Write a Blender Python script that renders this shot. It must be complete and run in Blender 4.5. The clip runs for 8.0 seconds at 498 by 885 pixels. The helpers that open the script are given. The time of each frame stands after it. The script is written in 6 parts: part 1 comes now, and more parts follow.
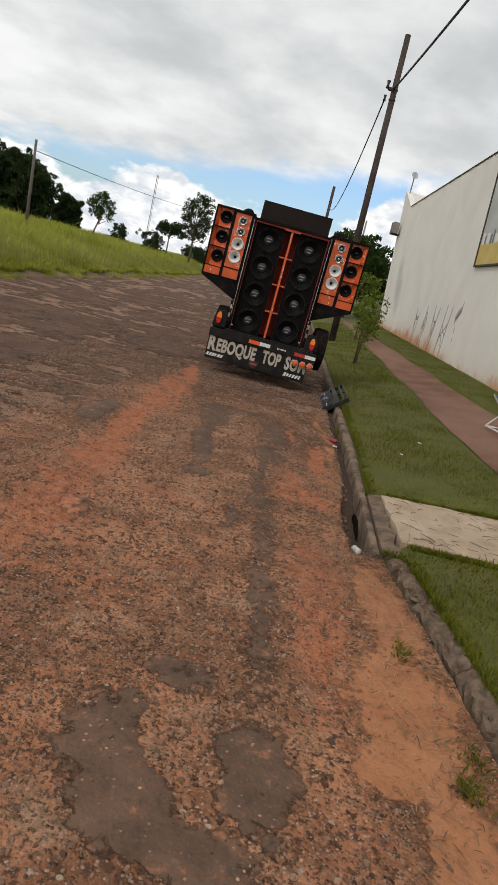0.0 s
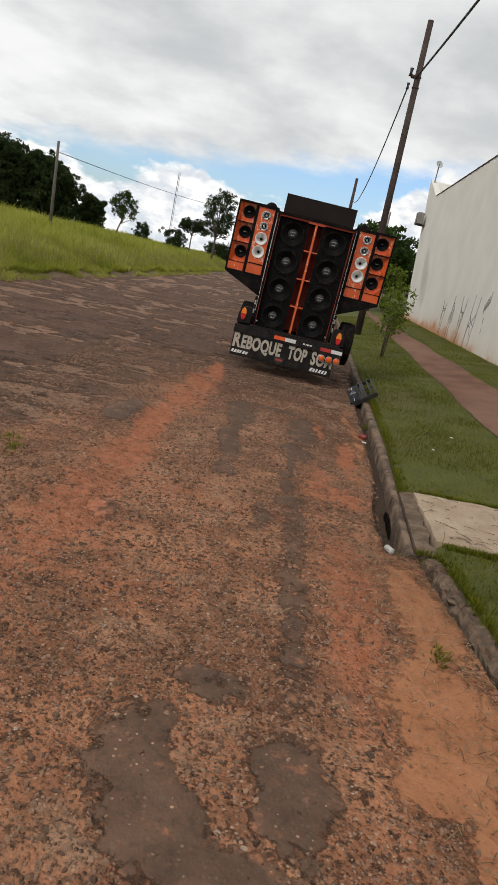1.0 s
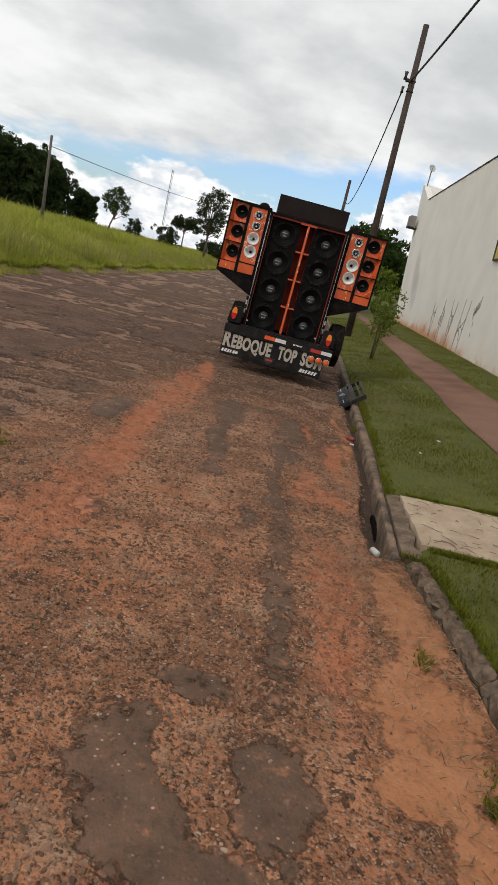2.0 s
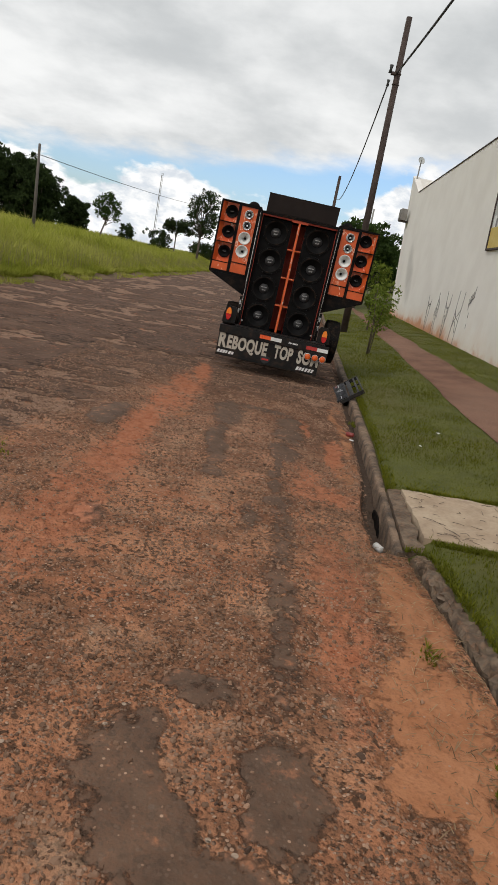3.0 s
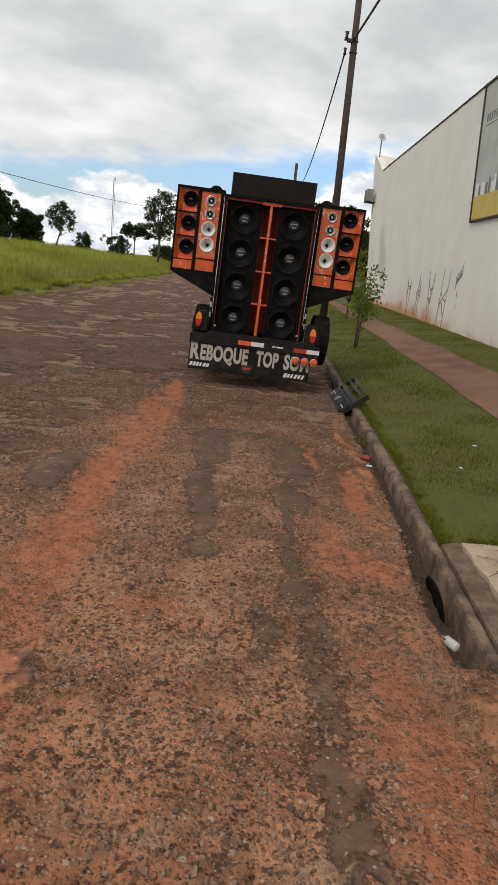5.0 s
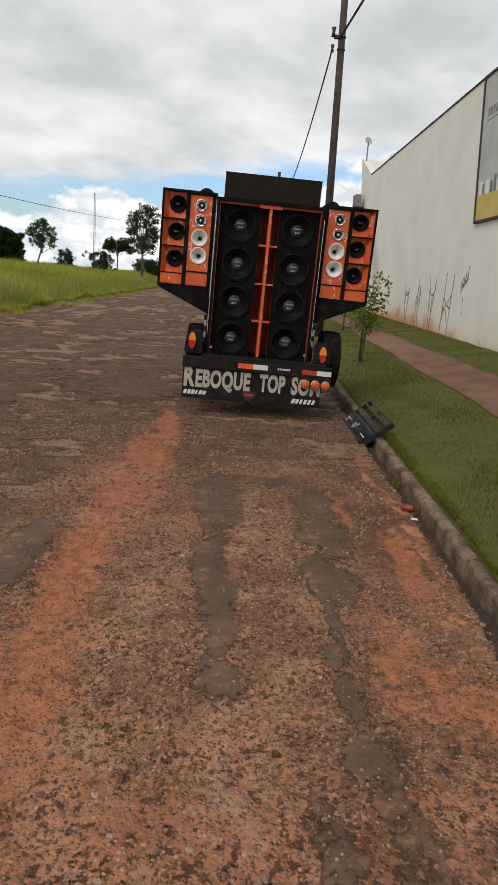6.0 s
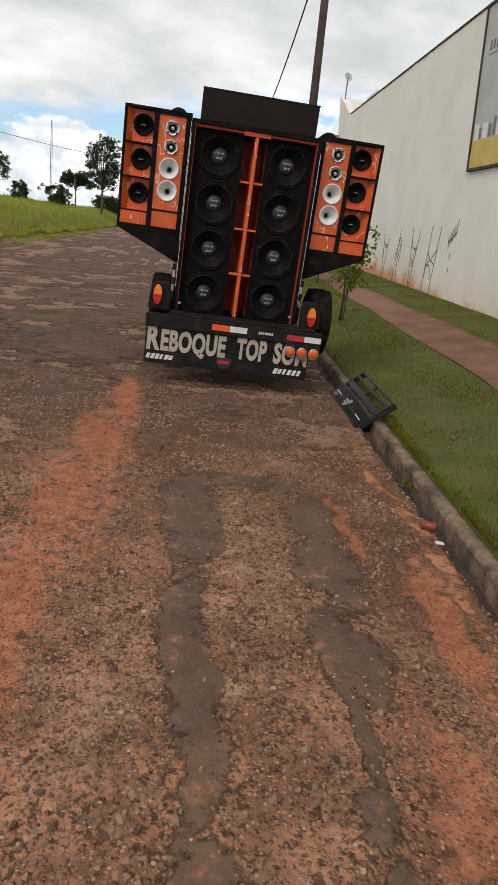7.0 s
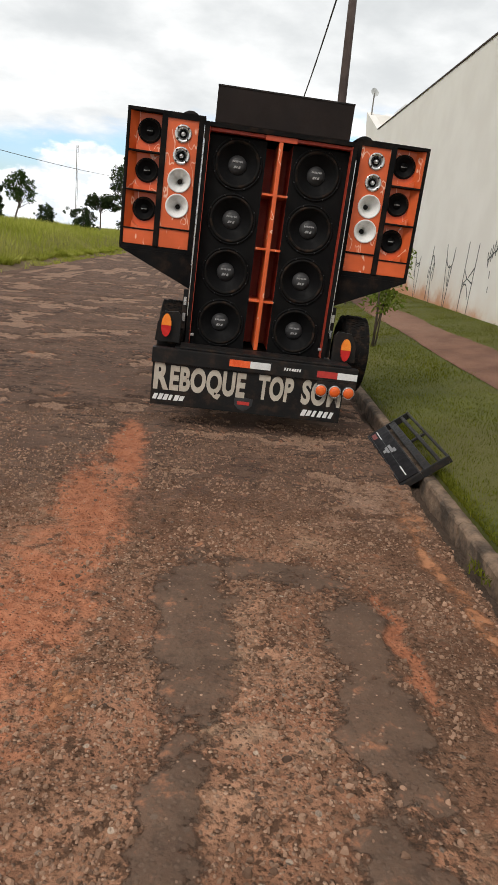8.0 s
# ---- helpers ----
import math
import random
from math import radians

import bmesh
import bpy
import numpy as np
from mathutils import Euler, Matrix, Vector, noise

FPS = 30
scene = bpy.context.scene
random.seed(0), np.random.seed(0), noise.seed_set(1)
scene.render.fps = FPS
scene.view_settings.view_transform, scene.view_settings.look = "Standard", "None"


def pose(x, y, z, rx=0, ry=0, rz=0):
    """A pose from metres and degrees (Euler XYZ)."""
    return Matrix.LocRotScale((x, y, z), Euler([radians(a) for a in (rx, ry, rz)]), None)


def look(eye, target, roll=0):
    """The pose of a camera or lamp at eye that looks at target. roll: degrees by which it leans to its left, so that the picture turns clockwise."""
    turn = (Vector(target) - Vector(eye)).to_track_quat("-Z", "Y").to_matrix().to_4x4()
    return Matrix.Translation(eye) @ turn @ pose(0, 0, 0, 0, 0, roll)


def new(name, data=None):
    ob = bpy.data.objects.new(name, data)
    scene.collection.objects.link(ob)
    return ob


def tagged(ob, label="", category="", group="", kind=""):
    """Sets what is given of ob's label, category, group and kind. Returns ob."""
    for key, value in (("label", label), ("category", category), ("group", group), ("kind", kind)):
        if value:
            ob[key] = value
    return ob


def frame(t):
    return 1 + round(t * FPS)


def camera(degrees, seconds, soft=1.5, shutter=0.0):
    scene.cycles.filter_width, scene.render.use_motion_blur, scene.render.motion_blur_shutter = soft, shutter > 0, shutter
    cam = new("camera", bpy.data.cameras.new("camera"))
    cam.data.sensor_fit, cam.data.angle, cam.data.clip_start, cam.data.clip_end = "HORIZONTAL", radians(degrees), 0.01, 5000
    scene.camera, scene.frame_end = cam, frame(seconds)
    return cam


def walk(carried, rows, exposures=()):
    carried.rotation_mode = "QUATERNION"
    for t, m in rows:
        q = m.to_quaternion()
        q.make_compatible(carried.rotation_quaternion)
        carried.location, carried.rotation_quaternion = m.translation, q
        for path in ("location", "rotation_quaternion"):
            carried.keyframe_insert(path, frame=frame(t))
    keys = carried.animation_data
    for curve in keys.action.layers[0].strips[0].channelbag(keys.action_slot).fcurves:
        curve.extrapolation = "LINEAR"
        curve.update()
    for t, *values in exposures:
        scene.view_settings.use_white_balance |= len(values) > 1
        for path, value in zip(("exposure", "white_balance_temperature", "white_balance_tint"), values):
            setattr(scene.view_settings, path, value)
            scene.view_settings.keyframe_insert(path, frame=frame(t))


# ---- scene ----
cam = camera(40.9, 8.0)
PATH = [
    (0, (-0.123, -9.192, 1.436), (-0.065, -7.253, 0.953), 13.9),
    (0.5, (-0.126, -9.125, 1.427), (-0.08, -7.185, 0.943), 12.9),
    (1, (-0.137, -9.098, 1.428), (-0.152, -7.165, 0.916), 12.4),
    (1.5, (-0.138, -9.098, 1.437), (-0.12, -7.163, 0.931), 13.8),
    (3, (-0.119, -9.078, 1.437), (-0.103, -7.143, 0.929), 11.3),
    (3.5, (-0.108, -8.927, 1.433), (-0.121, -6.989, 0.939), 8.7),
    (4, (-0.105, -8.574, 1.422), (-0.166, -6.637, 0.927), 7.4),
    (4.5, (-0.167, -8.093, 1.392), (-0.125, -6.166, 0.86), 6.6),
    (4.7, (-0.191, -7.958, 1.389), (-0.128, -6.024, 0.882), 6.2),
    (5.8, (-0.35, -6.846, 1.386), (-0.255, -4.915, 0.876), 6.1),
    (6, (-0.369, -6.672, 1.386), (-0.267, -4.732, 0.911), 4.1),
    (6.5, (-0.435, -6.192, 1.394), (-0.329, -4.265, 0.868), 5.4),
    (7, (-0.457, -5.652, 1.377), (-0.222, -3.763, 0.764), 6.8),
    (7.5, (-0.414, -5.199, 1.362), (-0.192, -3.299, 0.781), 5.7),
    (8, (-0.371, -4.775, 1.372), (-0.215, -2.864, 0.803), 5.9),
]
walk(cam, [(t, look(eye, target, roll)) for t, eye, target, roll in PATH], [(0, -0.02), (4.5, 0.0), (6.6, 0.0), (7.0, 0.10), (8.0, 0.33)])

# ---- light: a bright overcast sky with a blue gap and cumulus low down ----
SUN_EL, SUN_AZ = 48.0, 215.0
world = bpy.data.worlds.new("sky")
scene.world = world
world.use_nodes = True
wt = world.node_tree
wt.nodes.clear()


def wn(kind, **kw):
    n = wt.nodes.new(kind)
    for k, v in kw.items():
        n.inputs[k.replace("_", " ")].default_value = v
    return n


def wmath(op, a, b=None, clamp=False):
    n = wt.nodes.new("ShaderNodeMath")
    n.operation, n.use_clamp = op, clamp
    for i, v in enumerate((a, b)):
        if v is None:
            continue
        if isinstance(v, (int, float)):
            n.inputs[i].default_value = v
        else:
            wt.links.new(v, n.inputs[i])
    return n.outputs[0]


def wstep(v, lo, hi):
    n = wt.nodes.new("ShaderNodeMapRange")
    n.interpolation_type = "SMOOTHSTEP"
    wt.links.new(v, n.inputs["Value"])
    n.inputs["From Min"].default_value, n.inputs["From Max"].default_value = lo, hi
    return n.outputs[0]


def wmix(f, a, b):
    n = wt.nodes.new("ShaderNodeMix")
    n.data_type = "RGBA"
    wt.links.new(f, n.inputs["Factor"])
    for sock, v in ((n.inputs[6], a), (n.inputs[7], b)):
        if isinstance(v, tuple):
            sock.default_value = (*v, 1)
        else:
            wt.links.new(v, sock)
    return n.outputs[2]


def wnoise(vec, scale, detail=6.0, rough=0.55):
    n = wn("ShaderNodeTexNoise", Scale=scale, Detail=detail, Roughness=rough)
    wt.links.new(vec, n.inputs["Vector"])
    return n.outputs["Fac"]


coord = wt.nodes.new("ShaderNodeTexCoord").outputs["Generated"]
sep = wt.nodes.new("ShaderNodeSeparateXYZ")
wt.links.new(coord, sep.inputs[0])
dx, dy, dz = sep.outputs
sky = wt.nodes.new("ShaderNodeTexSky")
sky.sky_type, sky.sun_disc = "NISHITA", False
sky.sun_elevation, sky.sun_rotation = radians(SUN_EL), radians(SUN_AZ)
sky.air_density, sky.dust_density = 1.2, 1.5
blue = wt.nodes.new("ShaderNodeMix")
blue.data_type, blue.blend_type = "RGBA", "MULTIPLY"
blue.inputs["Factor"].default_value = 1
wt.links.new(sky.outputs[0], blue.inputs[6])
blue.inputs[7].default_value = (0.112, 0.132, 0.166, 1)

# cloud layer seen from below, flattened towards the horizon
low = wmath("ADD", wmath("MAXIMUM", dz, 0.0), 0.24)
flat = wt.nodes.new("ShaderNodeCombineXYZ")
wt.links.new(wmath("DIVIDE", dx, low), flat.inputs[0])
wt.links.new(wmath("DIVIDE", dy, low), flat.inputs[1])
n_big = wnoise(flat.outputs[0], 1.15, 7, 0.52)
n_fine = wnoise(flat.outputs[0], 3.6, 6, 0.58)
deck_tone = wstep(wmath("ADD", wmath("MULTIPLY", n_big, 0.72), wmath("MULTIPLY", n_fine, 0.28)), 0.36, 0.62)
deck = wmix(deck_tone, (0.45, 0.475, 0.485), (0.80, 0.815, 0.82))
deck = wmix(wstep(dz, 0.62, 0.10), deck, wmix(deck_tone, (0.62, 0.64, 0.65), (0.96, 0.965, 0.96)))
# lower rim of the cloud deck, ragged
rim = wmath("SUBTRACT", wmath("ADD", dz, wmath("MULTIPLY", wmath("SUBTRACT", n_fine, 0.5), 0.06)), wmath("MULTIPLY", dx, 0.13))
deck_cover = wstep(rim, 0.130, 0.162)
# cumulus heaps standing on the horizon
heap_vec = wt.nodes.new("ShaderNodeMapping")
heap_vec.inputs["Scale"].default_value = (1.0, 1.0, 1.9)
wt.links.new(coord, heap_vec.inputs["Vector"])
n_heap = wnoise(heap_vec.outputs[0], 8.0, 8, 0.55)
heap_h = wmath("SUBTRACT", wmath("ADD", wmath("MULTIPLY", n_heap, 0.22), wmath("ADD", 0.034, wmath("MULTIPLY", wmath("MAXIMUM", dx, -0.03), 0.30))), dz)
heap_cover = wstep(heap_h, 0.045, 0.062)
n_lump = wnoise(heap_vec.outputs[0], 26.0, 6, 0.6)
heap = wmix(wstep(n_lump, 0.36, 0.60), (0.72, 0.77, 0.83), (1.05, 1.05, 1.04))
c = wmix(heap_cover, blue.outputs[2], heap)
c = wmix(deck_cover, c, deck)
bg = wt.nodes.new("ShaderNodeBackground")
bg.inputs["Strength"].default_value = 1.0
wt.links.new(c, bg.inputs["Color"])
wout = wt.nodes.new("ShaderNodeOutputWorld")
wt.links.new(bg.outputs[0], wout.inputs[0])

sun = new("sun", bpy.data.lights.new("sun", "SUN"))
sun.data.energy, sun.data.angle, sun.data.color = 1.5, radians(24), (1.0, 0.93, 0.84)
az, el = radians(SUN_AZ), radians(SUN_EL)
sun.matrix_world = look((0, 0, 30), (-math.sin(az) * math.cos(el), -math.cos(az) * math.cos(el), 30 - math.sin(el)))


# ---- materials ----
def material(name):
    m = bpy.data.materials.new(name)
    m.use_nodes = True
    t = m.node_tree
    t.nodes.clear()
    b, o = t.nodes.new("ShaderNodeBsdfPrincipled"), t.nodes.new("ShaderNodeOutputMaterial")
    t.links.new(b.outputs[0], o.inputs[0])
    return m, t, b


class Net:
    """Short ways to write shader nodes."""

    def __init__(self, tree):
        self.t = tree
        self.co = tree.nodes.new("ShaderNodeTexCoord").outputs["Object"]

    def put(self, sock, v):
        if isinstance(v, (int, float)):
            sock.default_value = v
        elif isinstance(v, tuple):
            sock.default_value = (*v, 1) if len(sock.default_value) == 4 else v
        else:
            self.t.links.new(v, sock)

    def noise(self, scale, detail=5.0, rough=0.55, vec=None, stretch=None):
        vec = vec or self.co
        if stretch:
            mp = self.t.nodes.new("ShaderNodeMapping")
            mp.inputs["Scale"].default_value = stretch
            self.t.links.new(vec, mp.inputs["Vector"])
            vec = mp.outputs[0]
        n = self.t.nodes.new("ShaderNodeTexNoise")
        n.inputs["Scale"].default_value, n.inputs["Detail"].default_value, n.inputs["Roughness"].default_value = scale, detail, rough
        self.t.links.new(vec, n.inputs["Vector"])
        return n.outputs["Fac"]

    def cells(self, scale, out="Color", feature="F1", vec=None):
        n = self.t.nodes.new("ShaderNodeTexVoronoi")
        n.feature = feature
        n.inputs["Scale"].default_value = scale
        self.t.links.new(vec or self.co, n.inputs["Vector"])
        return n.outputs[out]

    def math(self, op, a, b=0.0, clamp=False):
        n = self.t.nodes.new("ShaderNodeMath")
        n.operation, n.use_clamp = op, clamp
        self.put(n.inputs[0], a), self.put(n.inputs[1], b)
        return n.outputs[0]

    def step(self, v, lo, hi, a=0.0, b=1.0):
        n = self.t.nodes.new("ShaderNodeMapRange")
        n.interpolation_type = "SMOOTHSTEP"
        for k, x in zip(("Value", "From Min", "From Max", "To Min", "To Max"), (v, lo, hi, a, b)):
            self.put(n.inputs[k], x)
        return n.outputs[0]

    def mix(self, f, a, b, blend="MIX"):
        n = self.t.nodes.new("ShaderNodeMix")
        n.data_type, n.blend_type = "RGBA", blend
        self.put(n.inputs["Factor"], f), self.put(n.inputs[6], a), self.put(n.inputs[7], b)
        return n.outputs[2]

    def attr(self, name):
        n = self.t.nodes.new("ShaderNodeAttribute")
        n.attribute_name = name
        return n.outputs["Fac"]

    def split(self, v):
        n = self.t.nodes.new("ShaderNodeSeparateXYZ")
        self.t.links.new(v, n.inputs[0])
        return n.outputs

    def bump(self, h, strength=0.3, dist=0.01):
        n = self.t.nodes.new("ShaderNodeBump")
        n.inputs["Strength"].default_value, n.inputs["Distance"].default_value = strength, dist
        self.t.links.new(h, n.inputs["Height"])
        return n.outputs[0]

    def island(self):
        return self.t.nodes.new("ShaderNodeNewGeometry").outputs["Random Per Island"]

    def chance(self):
        return self.t.nodes.new("ShaderNodeObjectInfo").outputs["Random"]


def worn(name, a, b, rough=0.6, scale=6.0, grain=60.0, metal=0.0, bump=0.15, dist=0.004, dust=None, dust_amount=0.25, gloss=0.4):
    """A surface of two near tones with grain, blotches, dust and fine relief."""
    m, t, s = material(name)
    n = Net(t)
    c = n.mix(n.step(n.noise(scale), 0.3, 0.7), a, b)
    g = n.noise(grain, 3)
    c = n.mix(n.math("MULTIPLY", n.step(g, 0.35, 0.75), 0.25), c, tuple(x * 0.6 for x in a))
    if dust:
        c = n.mix(n.math("MULTIPLY", n.step(n.noise(scale * 2.3, 8, 0.65), 0.45, 0.75), dust_amount), c, dust)
    n.put(s.inputs["Base Color"], c)
    n.put(s.inputs["Roughness"], n.step(n.noise(scale * 3), 0.25, 0.75, max(rough - 0.12, 0.05), min(rough + 0.12, 1.0)))
    s.inputs["Metallic"].default_value = metal
    s.inputs["Specular IOR Level"].default_value = gloss
    n.put(s.inputs["Normal"], n.bump(g, bump, dist))
    return m


SOIL_DUST = (0.30, 0.16, 0.09)
M = {}
M["black_carpet"] = worn("black_carpet", (0.006, 0.006, 0.0065), (0.010, 0.0095, 0.0095), 0.85, 5, 120, bump=0.3, dust=SOIL_DUST, dust_amount=0.06, gloss=0.06)
M["black_paint"] = worn("black_paint", (0.008, 0.008, 0.0085), (0.013, 0.0125, 0.0125), 0.5, 5, 90, dust=SOIL_DUST, dust_amount=0.10, gloss=0.2)
M["baffle"] = worn("black_baffle", (0.005, 0.005, 0.0055), (0.008, 0.0078, 0.0078), 0.6, 8, 140, gloss=0.06)
M["brown_board"] = worn("dark_brown_board", (0.012, 0.008, 0.0072), (0.018, 0.012, 0.0105), 0.55, 4, 80, gloss=0.15)
M["cone"] = worn("black_cone", (0.0045, 0.0045, 0.005), (0.0075, 0.0075, 0.008), 0.55, 10, 200, gloss=0.06)
M["rubber"] = worn("black_rubber", (0.007, 0.007, 0.007), (0.012, 0.0115, 0.0115), 0.7, 8, 90, dust=SOIL_DUST, dust_amount=0.12, gloss=0.06)
M["cap"] = worn("grey_cap", (0.028, 0.028, 0.030), (0.048, 0.048, 0.050), 0.45, 8, 200, gloss=0.25)
M["silver"] = worn("silver_metal", (0.55, 0.55, 0.56), (0.68, 0.68, 0.68), 0.3, 8, 80, metal=0.9)
M["white_plastic"] = worn("white_plastic", (0.70, 0.70, 0.69), (0.80, 0.80, 0.79), 0.35, 12, 90)
M["cream"] = worn("cream_lettering", (0.42, 0.38, 0.32), (0.52, 0.47, 0.40), 0.5, 9, 120, dust=SOIL_DUST, dust_amount=0.3)
M["print_white"] = worn("print_white", (0.66, 0.66, 0.66), (0.76, 0.76, 0.75), 0.5, 14, 120)
M["print_grey"] = worn("print_grey", (0.24, 0.24, 0.245), (0.32, 0.32, 0.325), 0.5, 14, 120)
M["print_red"] = worn("print_red", (0.40, 0.03, 0.03), (0.5, 0.05, 0.04), 0.4, 14, 90)
M["reflect_orange"] = worn("reflector_orange", (0.75, 0.10, 0.03), (0.85, 0.15, 0.05), 0.25, 14, 160)
M["amber_red"] = worn("amber_red_lens", (0.68, 0.10, 0.018), (0.78, 0.15, 0.03), 0.15, 20, 120)
M["amber"] = worn("amber_lens", (0.85, 0.22, 0.03), (0.92, 0.30, 0.05), 0.15, 20, 120)
M["red_lens"] = worn("red_lens", (0.45, 0.02, 0.02), (0.6, 0.03, 0.03), 0.15, 20, 120)
M["concrete"] = worn("old_concrete", (0.060, 0.042, 0.030), (0.270, 0.182, 0.124), 0.9, 7, 60, bump=0.8, dist=0.012, dust=(0.065, 0.052, 0.040), dust_amount=0.85)
M["slab"] = worn("pale_slab", (0.36, 0.265, 0.185), (0.46, 0.36, 0.26), 0.9, 3, 40, bump=0.4, dist=0.008, dust=(0.22, 0.155, 0.105), dust_amount=0.6)
M["pole_wood"] = worn("grey_brown_pole", (0.042, 0.028, 0.024), (0.068, 0.047, 0.041), 0.85, 4, 60, bump=0.4)
M["pole_grey"] = worn("grey_pole", (0.20, 0.19, 0.175), (0.28, 0.265, 0.25), 0.85, 4, 60, bump=0.4)
M["pole_mid"] = worn("weathered_pole", (0.095, 0.082, 0.072), (0.140, 0.122, 0.110), 0.85, 4, 60, bump=0.4)
M["cable"] = worn("black_cable", (0.02, 0.02, 0.02), (0.03, 0.03, 0.03), 0.6)
M["bark"] = worn("bark", (0.09, 0.065, 0.05), (0.14, 0.11, 0.09), 0.95, 8, 40, bump=0.8, dist=0.02)
M["litter"] = worn("litter_white", (0.6, 0.6, 0.58), (0.72, 0.71, 0.7), 0.4, 20)
M["litter_red"] = worn("litter_red", (0.19, 0.03, 0.026), (0.26, 0.045, 0.036), 0.4, 20)


def orange_paint(name, shade):
    """Orange laminate with thin pale marbled veins."""
    m, t, s = material(name)
    n = Net(t)
    a, b = tuple(x * shade for x in (0.62, 0.098, 0.018)), tuple(x * shade for x in (0.74, 0.122, 0.028))
    c = n.mix(n.step(n.noise(7), 0.3, 0.7), a, b)
    warp = n.noise(5.0, 3, 0.5)
    vein = n.math("ABSOLUTE", n.math("SUBTRACT", n.noise(6.5, 2.0, 0.5, stretch=(1.6, 1.0, 0.7)), 0.5))
    line = n.math("MULTIPLY", n.step(vein, 0.016, 0.003), n.step(warp, 0.46, 0.54))
    c = n.mix(n.math("MULTIPLY", line, 0.75), c, (0.85, 0.62, 0.48))
    n.put(s.inputs["Base Color"], c)
    s.inputs["Roughness"].default_value = 0.38
    n.put(s.inputs["Normal"], n.bump(n.noise(60), 0.06, 0.003))
    return m


M["orange"] = orange_paint("orange_laminate", 0.9)
# orange of port and rims, with the recess shade put into the colour
M["shaded_orange"] = worn("shaded_orange_paint", (0.36, 0.036, 0.018), (0.46, 0.052, 0.024), 0.5, 7, 90)
M["orange_red"] = worn("orange_red_paint", (0.42, 0.055, 0.02), (0.52, 0.075, 0.028), 0.45, 7, 90)


def leaf_material(name, dark, light, thin=True):
    m, t, s = material(name)
    n = Net(t)
    c = n.mix(n.island(), dark, light)
    c = n.mix(n.math("MULTIPLY", n.step(n.noise(0.8), 0.35, 0.7), 0.5), c, tuple(x * 0.75 for x in dark))
    n.put(s.inputs["Base Color"], c)
    s.inputs["Roughness"].default_value = 0.75
    s.inputs["Specular IOR Level"].default_value = 0.10
    if thin:
        thru, mixer = t.nodes.new("ShaderNodeBsdfTranslucent"), t.nodes.new("ShaderNodeMixShader")
        n.put(thru.inputs["Color"], c)
        mixer.inputs[0].default_value = 0.4
        t.links.new(s.outputs[0], mixer.inputs[1])
        t.links.new(thru.outputs[0], mixer.inputs[2])
        t.links.new(mixer.outputs[0], t.nodes["Material Output"].inputs[0])
    return m


M["leaf_dark"] = leaf_material("leaf_dark", (0.020, 0.034, 0.012), (0.060, 0.088, 0.028))
M["leaf_mid"] = leaf_material("leaf_mid", (0.030, 0.055, 0.014), (0.075, 0.12, 0.03))
M["leaf_light"] = leaf_material("leaf_light", (0.10, 0.15, 0.02), (0.22, 0.27, 0.05))
M["lawn_blade"] = leaf_material("lawn_blade", (0.096, 0.112, 0.009), (0.210, 0.212, 0.024))


def pasture_material():
    """Tall grass: green blades, paler in wide patches and towards single ripe stems."""
    m = leaf_material("field_blade", (0.25, 0.285, 0.030), (0.42, 0.43, 0.075))
    t = m.node_tree
    n = Net(t)
    s = t.nodes["Principled BSDF"]
    old = s.inputs["Base Color"].links[0].from_socket
    c = n.mix(n.math("MULTIPLY", n.step(n.noise(0.35, 4), 0.42, 0.62), 0.65), old, (0.46, 0.44, 0.12))
    c = n.mix(n.math("MULTIPLY", n.step(n.noise(0.9, 4), 0.55, 0.70), 0.45), c, (0.17, 0.21, 0.03))
    for link in list(t.links):
        if link.from_socket == old and link.to_node.bl_idname in ("ShaderNodeBsdfPrincipled", "ShaderNodeBsdfTranslucent"):
            sock = link.to_socket
            t.links.remove(link)
            t.links.new(c, sock)
    return m


M["field_blade"] = pasture_material()
M["field_dry"] = leaf_material("field_dry", (0.22, 0.20, 0.08), (0.34, 0.30, 0.14))
M["straw"] = leaf_material("straw", (0.14, 0.085, 0.05), (0.46, 0.33, 0.20))


def ground_material(name, a, b, c3, scale=3.0, grain=40.0):
    m, t, s = material(name)
    n = Net(t)
    c = n.mix(n.step(n.noise(scale), 0.32, 0.68), a, b)
    c = n.mix(n.math("MULTIPLY", n.step(n.noise(scale * 0.23), 0.45, 0.7), 0.6), c, c3)
    g = n.noise(grain, 5, 0.65)
    c = n.mix(n.math("MULTIPLY", n.step(g, 0.4, 0.7), 0.35), c, tuple(x * 0.55 for x in a))
    n.put(s.inputs["Base Color"], c)
    s.inputs["Roughness"].default_value = 0.95
    n.put(s.inputs["Normal"], n.bump(g, 0.6, 0.02))
    return m


M["lawn_soil"] = ground_material("lawn_turf", (0.070, 0.078, 0.010), (0.108, 0.112, 0.018), (0.115, 0.098, 0.028), 4, 90)
M["field_soil"] = ground_material("field_turf", (0.20, 0.225, 0.035), (0.29, 0.30, 0.065), (0.24, 0.22, 0.065), 1.5, 20)
M["verge_soil"] = ground_material("verge_soil", (0.15, 0.092, 0.052), (0.21, 0.140, 0.075), (0.13, 0.125, 0.038), 3.5, 60)
M["kerb_broken"] = worn("broken_kerb", (0.085, 0.060, 0.043), (0.20, 0.146, 0.102), 0.95, 14, 60, bump=0.8, dist=0.012, dust=(0.26, 0.13, 0.07), dust_amount=0.5)
M["path_soil"] = ground_material("path_red_soil", (0.135, 0.062, 0.038), (0.215, 0.105, 0.066), (0.26, 0.145, 0.098), 2.2, 60)


